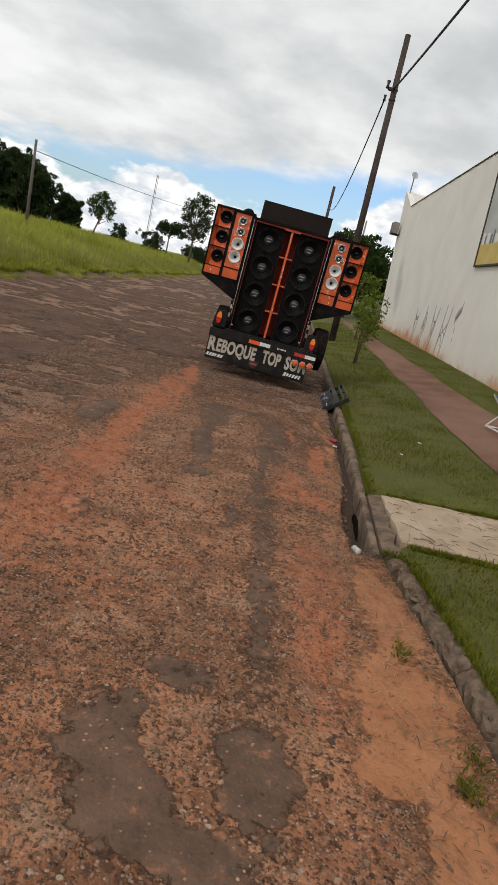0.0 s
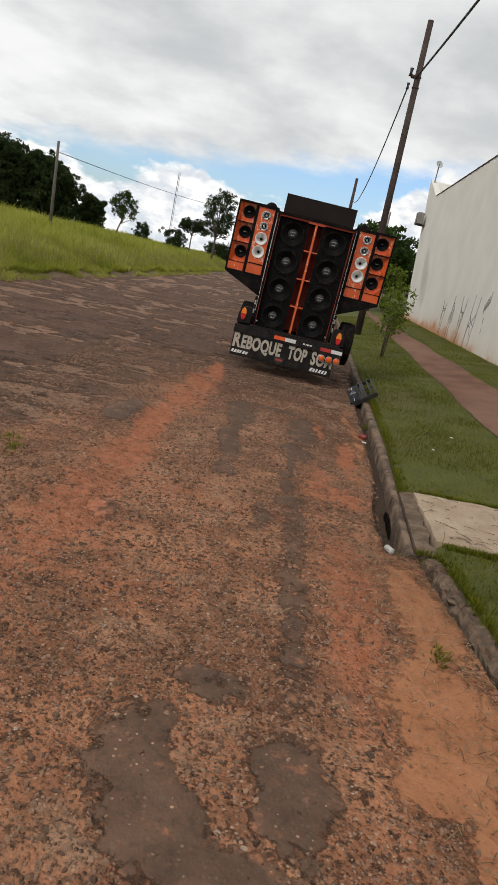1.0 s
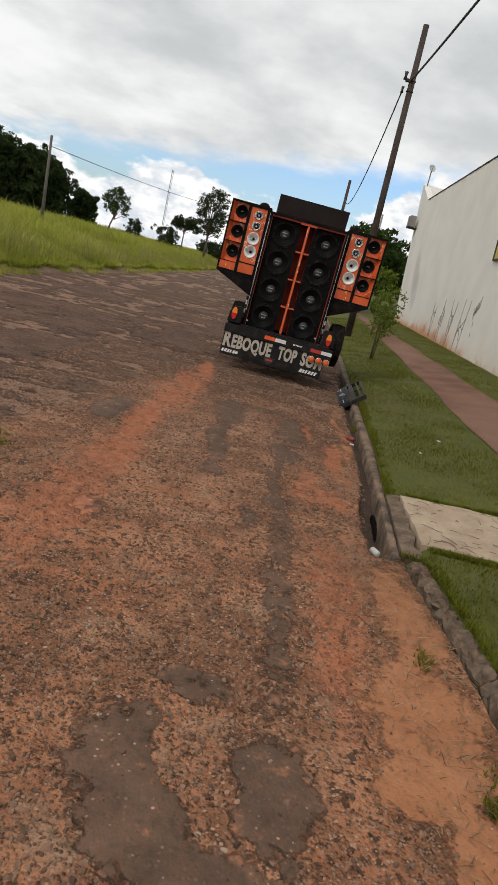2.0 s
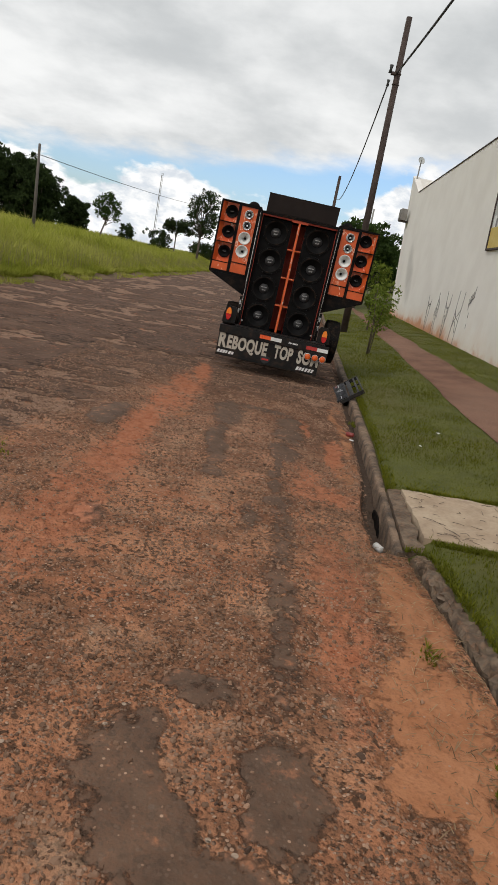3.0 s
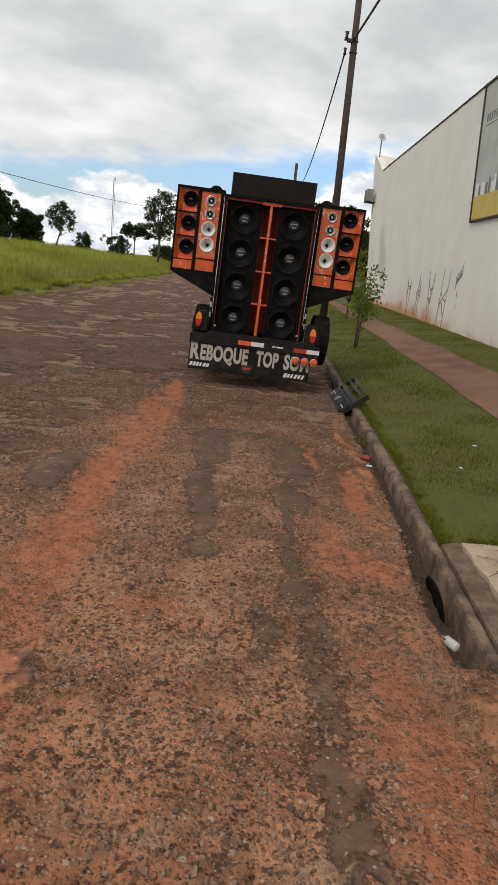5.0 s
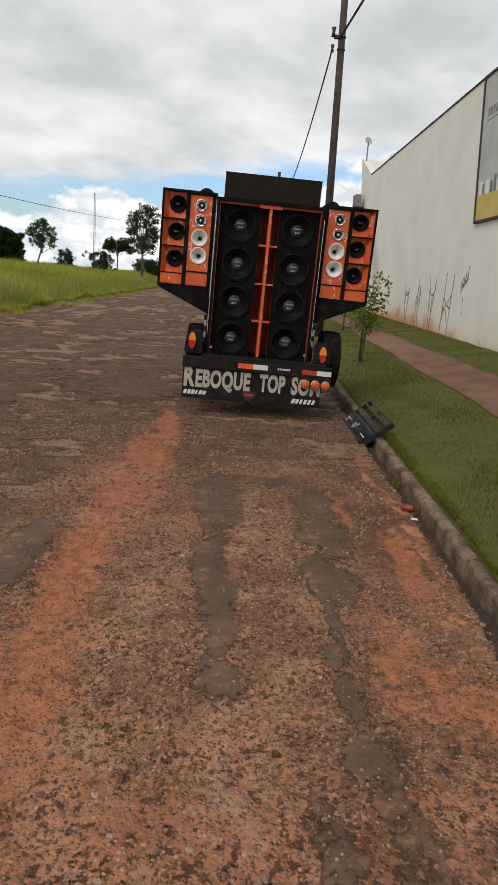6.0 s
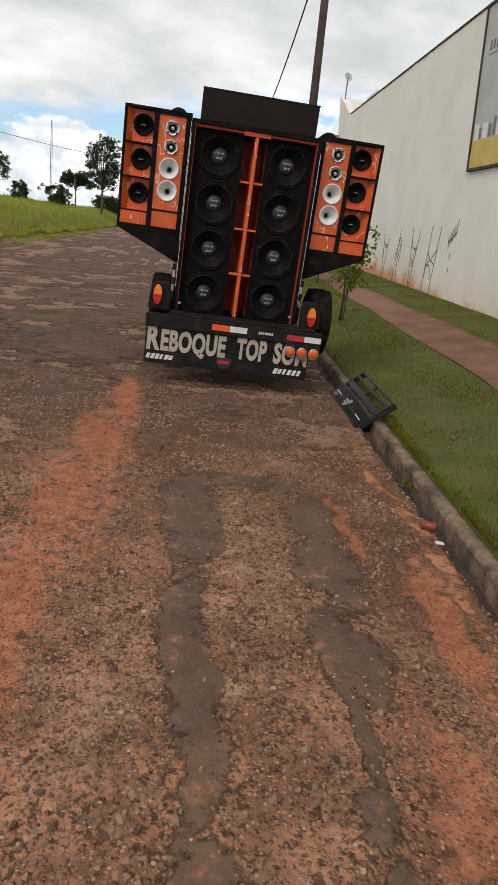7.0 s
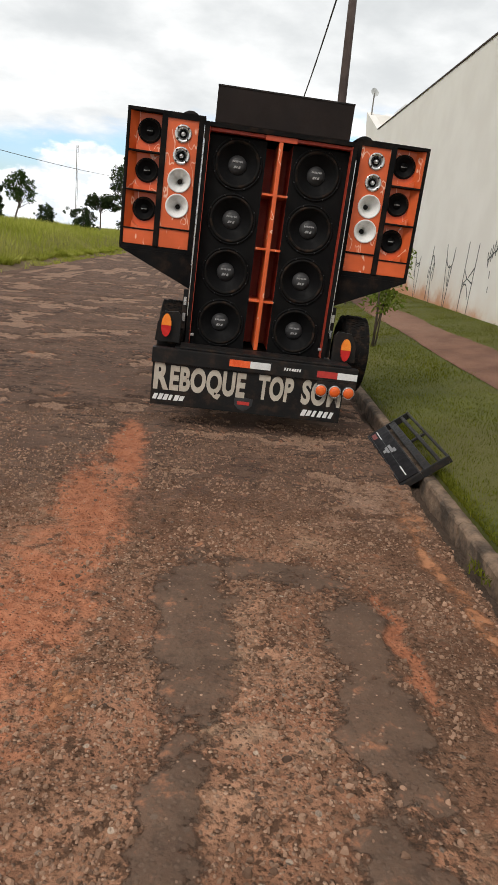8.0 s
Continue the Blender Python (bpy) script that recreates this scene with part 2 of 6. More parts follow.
def wall_material():
    m, t, s = material("white_wall_paint")
    n = Net(t)
    x, y, z = n.split(n.co)
    c = n.mix(n.step(n.noise(0.9, 6), 0.3, 0.7), (0.73, 0.70, 0.655), (0.79, 0.765, 0.72))
    c = n.mix(n.math("MULTIPLY", n.step(n.noise(2.2, 6, 0.6, stretch=(1, 1, 0.18)), 0.5, 0.8), 0.025), c, (0.45, 0.42, 0.38))
    # red mud splashed up from the soil at the foot
    foot = n.math("SUBTRACT", z, n.math("ADD", 0.46, n.math("MULTIPLY", y, 0.0135)))
    edge = n.math("ADD", n.math("MULTIPLY", n.noise(0.55, 4, 0.55), 1.5), -0.62)
    edge = n.math("ADD", edge, n.math("MULTIPLY", n.math("SUBTRACT", n.noise(6.0, 6, 0.65), 0.5), 0.35))
    gap = n.math("SUBTRACT", edge, foot)
    c = n.mix(n.math("MULTIPLY", n.step(gap, -0.55, 0.20), 0.34), c, (0.62, 0.42, 0.28))
    mud = n.step(gap, -0.10, 0.30)
    c = n.mix(n.math("MULTIPLY", mud, 0.88), c, n.mix(n.noise(5), (0.46, 0.15, 0.05), (0.62, 0.29, 0.13)))
    # an old soot-grey smear near the far end
    sy = n.math("DIVIDE", n.math("SUBTRACT", y, n.math("ADD", 14.7, n.math("MULTIPLY", z, 0.75))), 0.85)
    sz = n.math("DIVIDE", n.math("SUBTRACT", z, 2.2), 1.25)
    smear = n.step(n.math("ADD", n.math("ADD", n.math("MULTIPLY", sy, sy), n.math("MULTIPLY", sz, sz)), n.noise(1.5, 5)), 1.6, 0.3)
    c = n.mix(n.math("MULTIPLY", smear, 0.42), c, (0.24, 0.23, 0.215))
    n.put(s.inputs["Base Color"], c)
    s.inputs["Roughness"].default_value = 0.85
    n.put(s.inputs["Normal"], n.bump(n.noise(25, 6), 0.12, 0.01))
    return m


M["wall"] = wall_material()


def road_material():
    """Worn road: smooth tar, crumbling crust in tan dirt, red soil and pale sand, told apart by the surface's own layers."""
    m, t, s = material("broken_road")
    n = Net(t)
    f1, f2, f3 = n.noise(5.5, 8, 0.64), n.noise(17, 7, 0.66), n.noise(60, 4, 0.6)
    rag = n.math("ADD", n.math("MULTIPLY", n.math("SUBTRACT", f1, 0.5), 1.2), n.math("MULTIPLY", n.math("SUBTRACT", f2, 0.5), 1.4))
    stone = n.cells(72.0)
    sx, sy, sz = n.split(stone)
    near = n.cells(72.0, "Distance")
    bx, by, bz = n.split(n.cells(30.0))
    bnear = n.cells(30.0, "Distance")
    # crumbled crust: dark pits in tan dirt, single stones in both
    fp = n.noise(36, 6, 0.62)
    crust = n.step(n.math("ADD", fp, n.math("ADD", n.math("MULTIPLY", n.math("SUBTRACT", f2, 0.5), 0.55), n.math("MULTIPLY", n.math("SUBTRACT", f1, 0.5), 0.45))), 0.375, 0.50)
    dirt = n.mix(n.step(n.noise(2.4, 5), 0.3, 0.7), (0.328, 0.152, 0.090), (0.470, 0.254, 0.158))
    px, py, pz = n.split(n.co)
    dirt = n.mix(n.step(n.math("ADD", py, n.math("MULTIPLY", rag, 2.0)), -2.9, -6.0), dirt, n.mix(n.step(n.noise(2.4, 5), 0.3, 0.7), (0.405, 0.163, 0.083), (0.560, 0.275, 0.152)))
    dirt = n.mix(n.math("MULTIPLY", n.step(f3, 0.40, 0.68), 0.5), dirt, (0.205, 0.098, 0.060))
    coarse = n.step(n.math("ADD", n.math("MULTIPLY", n.noise(3.4, 8, 0.68), 0.6), n.math("MULTIPLY", n.noise(1.1, 4, 0.5), 0.4)), 0.43, 0.58)
    # less dirt lies in the crust between the wheel track and the gutter, and beside the trailer
    sx0 = n.math("ADD", px, n.math("MULTIPLY", rag, 0.35))
    sy0 = n.math("ADD", py, n.math("MULTIPLY", rag, 0.8))
    swept = n.math("MAXIMUM", n.math("MULTIPLY", n.step(sx0, 0.12, 0.45), n.step(sy0, -4.3, -3.3)), n.math("MULTIPLY", n.step(sy0, -2.4, -1.5), 0.8))
    lies = n.math("MULTIPLY", n.step(coarse, 0, 1, 0.46, 1.0), n.step(swept, 0, 1, 1.0, 0.36))
    gravel = n.mix(n.math("MULTIPLY", crust, lies), (0.102, 0.054, 0.033), dirt)
    pebble = n.mix(sx, (0.150, 0.088, 0.060), (0.500, 0.320, 0.222))
    gravel = n.mix(n.math("MULTIPLY", n.math("MULTIPLY", n.step(n.noise(2.1, 7, 0.7), 0.54, 0.66), lies), 0.55), gravel, (0.47, 0.31, 0.205))
    gravel = n.mix(n.math("MULTIPLY", n.math("MULTIPLY", n.step(sy, 0.52, 0.60), n.step(near, 0.50, 0.34)), n.step(swept, 0, 1, 1.0, 0.45)), gravel, pebble)
    gravel = n.mix(n.math("MULTIPLY", n.step(by, 0.93, 0.95), n.step(bnear, 0.34, 0.24)), gravel, n.mix(bx, (0.16, 0.115, 0.09), (0.50, 0.38, 0.29)))
    tar = n.mix(n.step(f1, 0.3, 0.7), (0.074, 0.047, 0.034), (0.114, 0.075, 0.053))
    tar = n.mix(n.math("MULTIPLY", n.step(f3, 0.45, 0.75), 0.45), tar, (0.140, 0.098, 0.073))
    tar = n.mix(n.math("MULTIPLY", n.step(sy, 0.95, 0.97), n.step(near, 0.42, 0.28)), tar, pebble)
    soil = n.mix(n.step(f2, 0.3, 0.7), (0.345, 0.112, 0.054), (0.485, 0.195, 0.105))
    soil = n.mix(n.math("MULTIPLY", n.step(sy, 0.91, 0.94), n.step(near, 0.45, 0.3)), soil, pebble)
    sand = n.mix(n.step(f1, 0.3, 0.7), (0.345, 0.143, 0.068), (0.415, 0.190, 0.097))
    sand = n.mix(n.math("MULTIPLY", n.step(n.math("ADD", f3, n.math("MULTIPLY", n.math("SUBTRACT", f2, 0.5), 0.8)), 0.50, 0.70), 0.5), sand, (0.22, 0.098, 0.052))
    sand = n.mix(n.math("MULTIPLY", n.step(sy, 0.94, 0.96), n.step(near, 0.40, 0.3)), sand, pebble)
    lines = n.noise(1.7, 9, 0.66)
    aged = n.mix(n.step(n.math("ADD", lines, n.math("MULTIPLY", n.math("SUBTRACT", f2, 0.5), 0.35)), 0.30, 0.66), (0.102, 0.062, 0.045), (0.164, 0.102, 0.073))
    crack = n.math("ABSOLUTE", n.math("SUBTRACT", n.noise(1.9, 8, 0.68, stretch=(0.6, 1.5, 1.0)), 0.5))
    aged = n.mix(n.math("MULTIPLY", n.step(crack, 0.030, 0.004), n.step(n.noise(0.9, 4), 0.42, 0.55)), aged, (0.055, 0.037, 0.029))
    aged = n.mix(n.math("MULTIPLY", n.step(sy, 0.90, 0.94), n.step(near, 0.45, 0.3)), aged, pebble)
    plate = n.math("ADD", n.attr("plate"), n.math("MULTIPLY", rag, 0.55))
    worn_out = n.mix(n.math("ADD", n.math("MULTIPLY", crust, 0.65), 0.25), (0.110, 0.068, 0.050), n.mix(f1, (0.235, 0.143, 0.100), (0.385, 0.245, 0.172)))
    worn_out = n.mix(n.math("MULTIPLY", n.step(sy, 0.45, 0.55), n.step(near, 0.50, 0.34)), worn_out, pebble)
    aged = n.mix(n.step(plate, 0.42, 0.58), worn_out, aged)
    aged = n.mix(n.math("MULTIPLY", n.math("MULTIPLY", n.step(plate, 0.40, 0.47), n.step(plate, 0.66, 0.56)), 0.7), aged, (0.050, 0.034, 0.027))
    k_old = n.step(n.math("ADD", n.attr("old"), n.math("MULTIPLY", rag, 0.8)), 0.36, 0.64)
    k_tar = n.math("MULTIPLY", n.step(n.math("ADD", n.attr("tar"), n.math("MULTIPLY", rag, 1.15)), 0.33, 0.68), 0.88)
    k_soil = n.math("MULTIPLY", n.step(n.math("ADD", n.attr("soil"), n.math("MULTIPLY", rag, 1.5)), 0.12, 0.92), 0.86)
    k_sand = n.math("MULTIPLY", n.step(n.math("ADD", n.attr("sand"), n.math("MULTIPLY", rag, 1.25)), 0.22, 0.74), 0.93)
    c = n.mix(k_old, gravel, aged)
    c = n.mix(k_tar, c, tar)
    c = n.mix(k_soil, c, soil)
    c = n.mix(k_sand, c, sand)
    c = n.mix(n.math("MULTIPLY", n.step(n.noise(0.7, 4), 0.45, 0.7), 0.18), c, (0.19, 0.105, 0.066))
    # gutter band: wet dirt and the deep channel's shade in one dark colour
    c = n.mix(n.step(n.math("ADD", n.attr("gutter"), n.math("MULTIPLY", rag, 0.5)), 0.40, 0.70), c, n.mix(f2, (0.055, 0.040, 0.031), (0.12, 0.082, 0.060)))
    n.put(s.inputs["Base Color"], c)
    n.put(s.inputs["Roughness"], n.step(k_tar, 0.0, 1.0, 0.95, 0.80))
    s.inputs["Specular IOR Level"].default_value = 0.18
    smooth = n.math("MAXIMUM", k_tar, k_sand)
    lumps = n.math("ADD", n.math("MULTIPLY", n.step(near, 0.55, 0.1), n.math("MULTIPLY", sz, 0.7)), n.math("MULTIPLY", f2, 1.5))
    h = n.math("ADD", n.math("MULTIPLY", lumps, n.step(smooth, 0, 1, 1.0, 0.10)), n.math("MULTIPLY", f3, 0.2))
    n.put(s.inputs["Normal"], n.bump(h, 1.0, 0.020))
    return m


M["road"] = road_material()


# ---- mesh helpers ----
def mesh_object(name, bm, mat, parent=None, label="", smooth=False):
    me = bpy.data.meshes.new(name)
    bm.normal_update()
    bm.to_mesh(me)
    bm.free()
    if smooth:
        for p in me.polygons:
            p.use_smooth = True
    me.materials.append(mat)
    ob = new(name, me)
    ob.parent = parent
    if label:
        ob["label"] = label
    return ob


def part(name, bm, mat, parent, label="", smooth=False):
    return mesh_object(name, bm, mat, parent, label, smooth)


def shared(name, me, parent, m):
    """One more object on a mesh that alike pieces share."""
    ob = new(name, me)
    ob.parent = parent
    ob.matrix_local = m
    return ob


def raw_mesh(name, verts, faces, mat, smooth=False):
    me = bpy.data.meshes.new(name)
    me.from_pydata(verts, [], faces)
    me.materials.append(mat)
    if smooth:
        me.polygons.foreach_set("use_smooth", [True] * len(me.polygons))
    me.update()
    return new(name, me)


def box(bm, x0, x1, y0, y1, z0, z1, bevel=0.0, m=None):
    v = [bm.verts.new(p) for p in ((x0, y0, z0), (x1, y0, z0), (x1, y1, z0), (x0, y1, z0), (x0, y0, z1), (x1, y0, z1), (x1, y1, z1), (x0, y1, z1))]
    f = [bm.faces.new([v[i] for i in q]) for q in ((3, 2, 1, 0), (4, 5, 6, 7), (0, 1, 5, 4), (1, 2, 6, 5), (2, 3, 7, 6), (3, 0, 4, 7))]
    if bevel:
        r = bmesh.ops.bevel(bm, geom=list({e for q in f for e in q.edges}), offset=bevel, segments=2, profile=0.6, affect="EDGES")
        v = list({w for q in r["faces"] for w in q.verts} | {w for w in v if w.is_valid})
    if m:
        bmesh.ops.transform(bm, matrix=m, verts=[w for w in v if w.is_valid])
    return bm


def prism(bm, outline, y0, y1):
    """A solid from an outline of (x, z), running from y0 to y1."""
    a = [bm.verts.new((x, y0, z)) for x, z in outline]
    b = [bm.verts.new((x, y1, z)) for x, z in outline]
    bm.faces.new(a)
    bm.faces.new(b[::-1])
    k = len(a)
    for i in range(k):
        bm.faces.new((a[(i + 1) % k], a[i], b[i], b[(i + 1) % k]))
    bmesh.ops.recalc_face_normals(bm, faces=bm.faces)
    return bm


def lathe(bm, profile, n=24, m=None, close=False):
    """Turn a profile of (radius, depth) about the local y axis."""
    rings = []
    for r, y in profile:
        if r < 1e-5:
            rings.append([bm.verts.new((0, y, 0))])
        else:
            rings.append([bm.verts.new((r * math.cos(2 * math.pi * i / n), y, r * math.sin(2 * math.pi * i / n))) for i in range(n)])
    for p, q in zip(rings, rings[1:]):
        for i in range(n):
            j = (i + 1) % n
            if len(p) == 1:
                bm.faces.new((p[0], q[i], q[j]))
            elif len(q) == 1:
                bm.faces.new((p[i], q[0], p[j]))
            else:
                bm.faces.new((p[i], q[i], q[j], p[j]))
    vs = [v for r in rings for v in r]
    bmesh.ops.recalc_face_normals(bm, faces=list({f for v in vs for f in v.link_faces}))
    if m:
        bmesh.ops.transform(bm, matrix=m, verts=vs)
    return bm


def tube(bm, points, radii, n=8):
    """A tapering tube along points."""
    pts = [Vector(p) for p in points]
    if isinstance(radii, (int, float)):
        radii = [radii] * len(pts)
    rings = []
    for i, p in enumerate(pts):
        d = (pts[min(i + 1, len(pts) - 1)] - pts[max(i - 1, 0)]).normalized()
        u = d.orthogonal().normalized() if i == 0 else (u - d * u.dot(d)).normalized()
        w = d.cross(u)
        rings.append([bm.verts.new(p + radii[i] * (math.cos(a) * u + math.sin(a) * w)) for a in (2 * math.pi * k / n for k in range(n))])
    for p, q in zip(rings, rings[1:]):
        for k in range(n):
            bm.faces.new((p[k], p[(k + 1) % n], q[(k + 1) % n], q[k]))
    bm.faces.new(rings[0][::-1])
    bm.faces.new(rings[-1])
    return bm


def fresh():
    return bmesh.new()


# ---- noise on arrays, for the ground ----
def lattice(ix, iy, seed):
    h = (ix.astype(np.int64) * 374761393 + iy.astype(np.int64) * 668265263 + seed * 974711) & 0x7FFFFFFF
    h = ((h ^ (h >> 13)) * 1274126177) & 0x7FFFFFFF
    return ((h ^ (h >> 16)) & 0xFFFF) / 65535.0


def field(x, y, scale, seed=0, octaves=3):
    """Smooth value noise from 0 to 1 at places x, y."""
    total, amp, norm = 0.0, 1.0, 0.0
    for o in range(octaves):
        u, v = x * scale * 2**o + 37.3 * o, y * scale * 2**o + 11.7 * o
        i, j = np.floor(u), np.floor(v)
        a, b = u - i, v - j
        a, b = a * a * (3 - 2 * a), b * b * (3 - 2 * b)
        n = (lattice(i, j, seed + o) * (1 - a) + lattice(i + 1, j, seed + o) * a) * (1 - b) + (lattice(i, j + 1, seed + o) * (1 - a) + lattice(i + 1, j + 1, seed + o) * a) * b
        total, norm, amp = total + amp * n, norm + amp, amp * 0.5
    return total / norm


def kerb_x(y):
    """The road-side face of the kerb."""
    y = np.asarray(y, float)
    return np.where(y > -5.5, 1.01 + 0.045 * (y + 2.3), 0.93 + 0.07 * (-5.5 - y))


def kerb_top(y):
    """Height of the kerb's top: sunk towards the drain at the end of the whole stones."""
    return np.interp(np.asarray(y, float), [-8.0, -6.4, -5.55, -5.45, -4.2, -3.0], [0.066, 0.062, 0.040, 0.022, 0.066, 0.075])


def kerb_wide(y):
    """Thickness of the kerb: a thin lip at the drain."""
    return np.interp(np.asarray(y, float), [-5.56, -5.50, -4.4, -3.2], [0.104, 0.052, 0.056, 0.091])


def lawn_z(x, y):
    d = np.maximum(np.asarray(x, float) - kerb_x(y), 0)
    return kerb_top(y) + 0.012 + 0.105 * d + 0.0042 * d * np.clip(y, 0, 40)


def verge_z(x, y):
    """The field beyond the road's far edge: a low bank, then a gentle rise."""
    d = np.maximum(-6.10 - np.asarray(x, float), 0)
    return 0.16 * np.clip(d / 0.8, 0, 1) + 0.75 * (1 - np.exp(-d / 7.0)) + 0.006 * np.clip(d - 20, 0, 300) * 0.3


def ellipse(x, y, cx, cy, rx, ry, turn=0.0, amount=1.0):
    """About 1 inside, 0.5 on the rim, 0 well outside."""
    c, s = math.cos(radians(turn)), math.sin(radians(turn))
    u, v = ((x - cx) * c + (y - cy) * s) / rx, (-(x - cx) * s + (y - cy) * c) / ry
    return amount * np.clip(1.5 - np.sqrt(u * u + v * v), 0, 1)


def steps(*spans):
    out = []
    for a, b, d in spans:
        k = max(int(round((b - a) / d)), 1)
        out += [a + (b - a) * i / k for i in range(k)]
    return np.array(out + [spans[-1][1]])


# patches of the road: centre, half widths, turn
TAR = [(-0.27, -7.46, 0.17, 0.26, 0), (-0.20, -7.66, 0.19, 0.18, 0), (0.17, -7.45, 0.12, 0.26, 4), (-0.04, -7.79, 0.22, 0.09, 0), (-0.10, -7.06, 0.13, 0.08, -10, 0.9), (0.19, -6.35, 0.10, 0.9, 0, 0.66), (0.19, -5.3, 0.10, 0.7, 0, 0.62),
       (-0.33, -2.62, 0.15, 0.62, 0), (-0.34, -3.75, 0.10, 0.85, 2, 0.95), (0.29, -2.60, 0.14, 0.40, 0, 0.9), (0.28, -3.12, 0.14, 0.30, 0), (0.25, -3.68, 0.12, 0.30, 6),
       (0.18, -4.10, 0.04, 0.28, 0), (0.14, -4.40, 0.07, 0.12, 0), (0.17, -4.66, 0.06, 0.14, -14), (0.13, -4.98, 0.08, 0.10, 0), (0.02, -2.12, 0.32, 0.15, 0, 0.75),
       (-0.86, -5.69, 0.12, 0.15, 0, 0.85), (-0.30, -4.60, 0.10, 0.14, 0, 0.75), (-0.04, -5.32, 0.08, 0.22, 0, 0.68), (-1.28, -3.55, 0.16, 0.45, 0), (-0.62, -8.5, 0.30, 0.12, 10, 0.8)]
BARE = [(-0.07, -7.40, 0.10, 0.27, 12), (-0.01, -2.78, 0.09, 0.34, 0), (0.04, -2.45, 0.07, 0.12, 0, 0.7)]
SOIL = [(-0.80, -0.60, 0.10, 0.65, 6, 1.05), (-0.90, -1.55, 0.19, 0.75, 6, 0.95), (-0.94, -2.5, 0.21, 0.8, 4, 0.85), (-0.98, -3.7, 0.15, 0.8, 2, 1.0), (-0.97, -4.7, 0.18, 0.7, 2, 0.9), (-1.02, -5.8, 0.24, 0.8, 0, 0.8),
        (0.52, -4.66, 0.24, 0.20, 0, 0.80), (0.69, -3.45, 0.065, 0.50, -2, 1.1), (0.48, -6.15, 0.17, 1.05, 2, 0.66), (0.44, -2.62, 0.032, 0.45, 4, 1.0), (0.42, -4.35, 0.12, 0.40, 0, 0.68),
        (-1.30, -6.9, 0.35, 0.6, 0, 0.65), (0.48, -6.57, 0.09, 0.045, 0, 1.25), (0.40, -8.3, 0.2, 0.5, 0, 0.5)]
SAND = [(0.82, -6.15, 0.15, 0.60, 4), (0.78, -6.95, 0.22, 0.50, 0), (0.66, -7.30, 0.20, 0.20, 0), (0.86, -7.75, 0.16, 0.5, 0), (0.81, -2.6, 0.05, 1.6, 1, 0.62), (0.86, -1.15, 0.06, 0.45, 0, 0.5), (0.72, -4.0, 0.06, 0.4, 0, 0.55), (-0.72, -2.95, 0.08, 0.35, 0, 0.42)]


def road_layers(x, y):
    wx = x + 0.12 * (field(x, y, 2.2, 5) - 0.5) + 0.09 * (field(x, y, 8.0, 6) - 0.5)
    wy = y + 0.24 * (field(x, y, 1.7, 7) - 0.5) + 0.16 * (field(x, y, 8.0, 8) - 0.5)
    top = lambda rows: np.max([ellipse(wx, wy, *r) for r in rows], axis=0)
    tar = np.clip(top(TAR) - 1.3 * np.clip(top(BARE) - 0.2, 0, 1), 0, 1)
    soil, sand = top(SOIL), top(SAND)
    old = np.clip(0.5 + (wy + 1.3) * 0.36, 0, 1) * np.clip(0.5 + (1.3 - wx) * 2, 0, 1)
    old = np.maximum(old, np.clip(0.5 - (wx + 1.38 + 0.12 * np.clip(-2.0 - wy, 0, 9)) * 1.3, 0, 1) * np.clip(0.5 + (wy + 5.0) * 0.6, 0, 1))
    return tar, soil, sand, old


def plate(x, y):
    """1 on the intact plates of the old top layer, 0 where it has broken away; in rows across the road."""
    p = 0.58 * field(x * 1.05, y * 1.6, 1.25, 27, 4) + 0.42 * field(x * 1.5, y * 2.6, 3.0, 28, 3)
    edge = 0.05 * np.clip((-x - 3.6) / 1.5, 0, 1)
    return np.clip(0.5 + (p - 0.425 - edge) * 8, 0, 1)


def road_z(x, y, layers):
    tar, soil, sand, old = layers
    rough = 1 - 0.85 * np.clip(np.maximum(tar, sand) * 1.6 - 0.4, 0, 1)
    z = 0.030 * (field(x, y, 0.5, 21, 2) - 0.5) + 0.020 * (field(x, y, 3.0, 22, 3) - 0.5)
    z = z + rough * (0.018 * (field(x, y, 11.0, 23, 2) - 0.5) + 0.014 * (field(x, y, 30.0, 24, 1) - 0.5))
    top = plate(x, y)
    z = z + np.clip(old, 0, 1) * (0.034 * (top * top * (3 - 2 * top)) - 0.02 + 0.012 * (field(x * 0.7, y * 1.8, 2.6, 29, 2) - 0.5))
    z = z + 0.010 * np.clip(tar * 2 - 0.8, 0, 1) - 0.012 * np.clip(soil, 0, 1)
    d = kerb_x(y) - x
    whole = np.clip((y + 5.46) / 0.06, 0, 1)
    wide = 0.075 + 0.055 * np.clip(1.3 - np.abs(y + 4.9) / 0.7, 0, 1) + 0.025 * (field(x * 0, y, 3.0, 36) - 0.5)
    deep = 0.050 + 0.10 * np.clip(1.4 - np.abs(y + 4.95) / 0.6, 0, 1)
    z = z - deep * whole * np.clip((wide - d) / 0.035 + 0.5, 0, 1)
    z = z - 0.02 * np.clip((-x - 3.0) / 3.0, 0, 1)
    return z + 0.02 * np.clip((-5.4 - y), 0, 1) * np.clip(1 - d / 0.35, 0, 1)


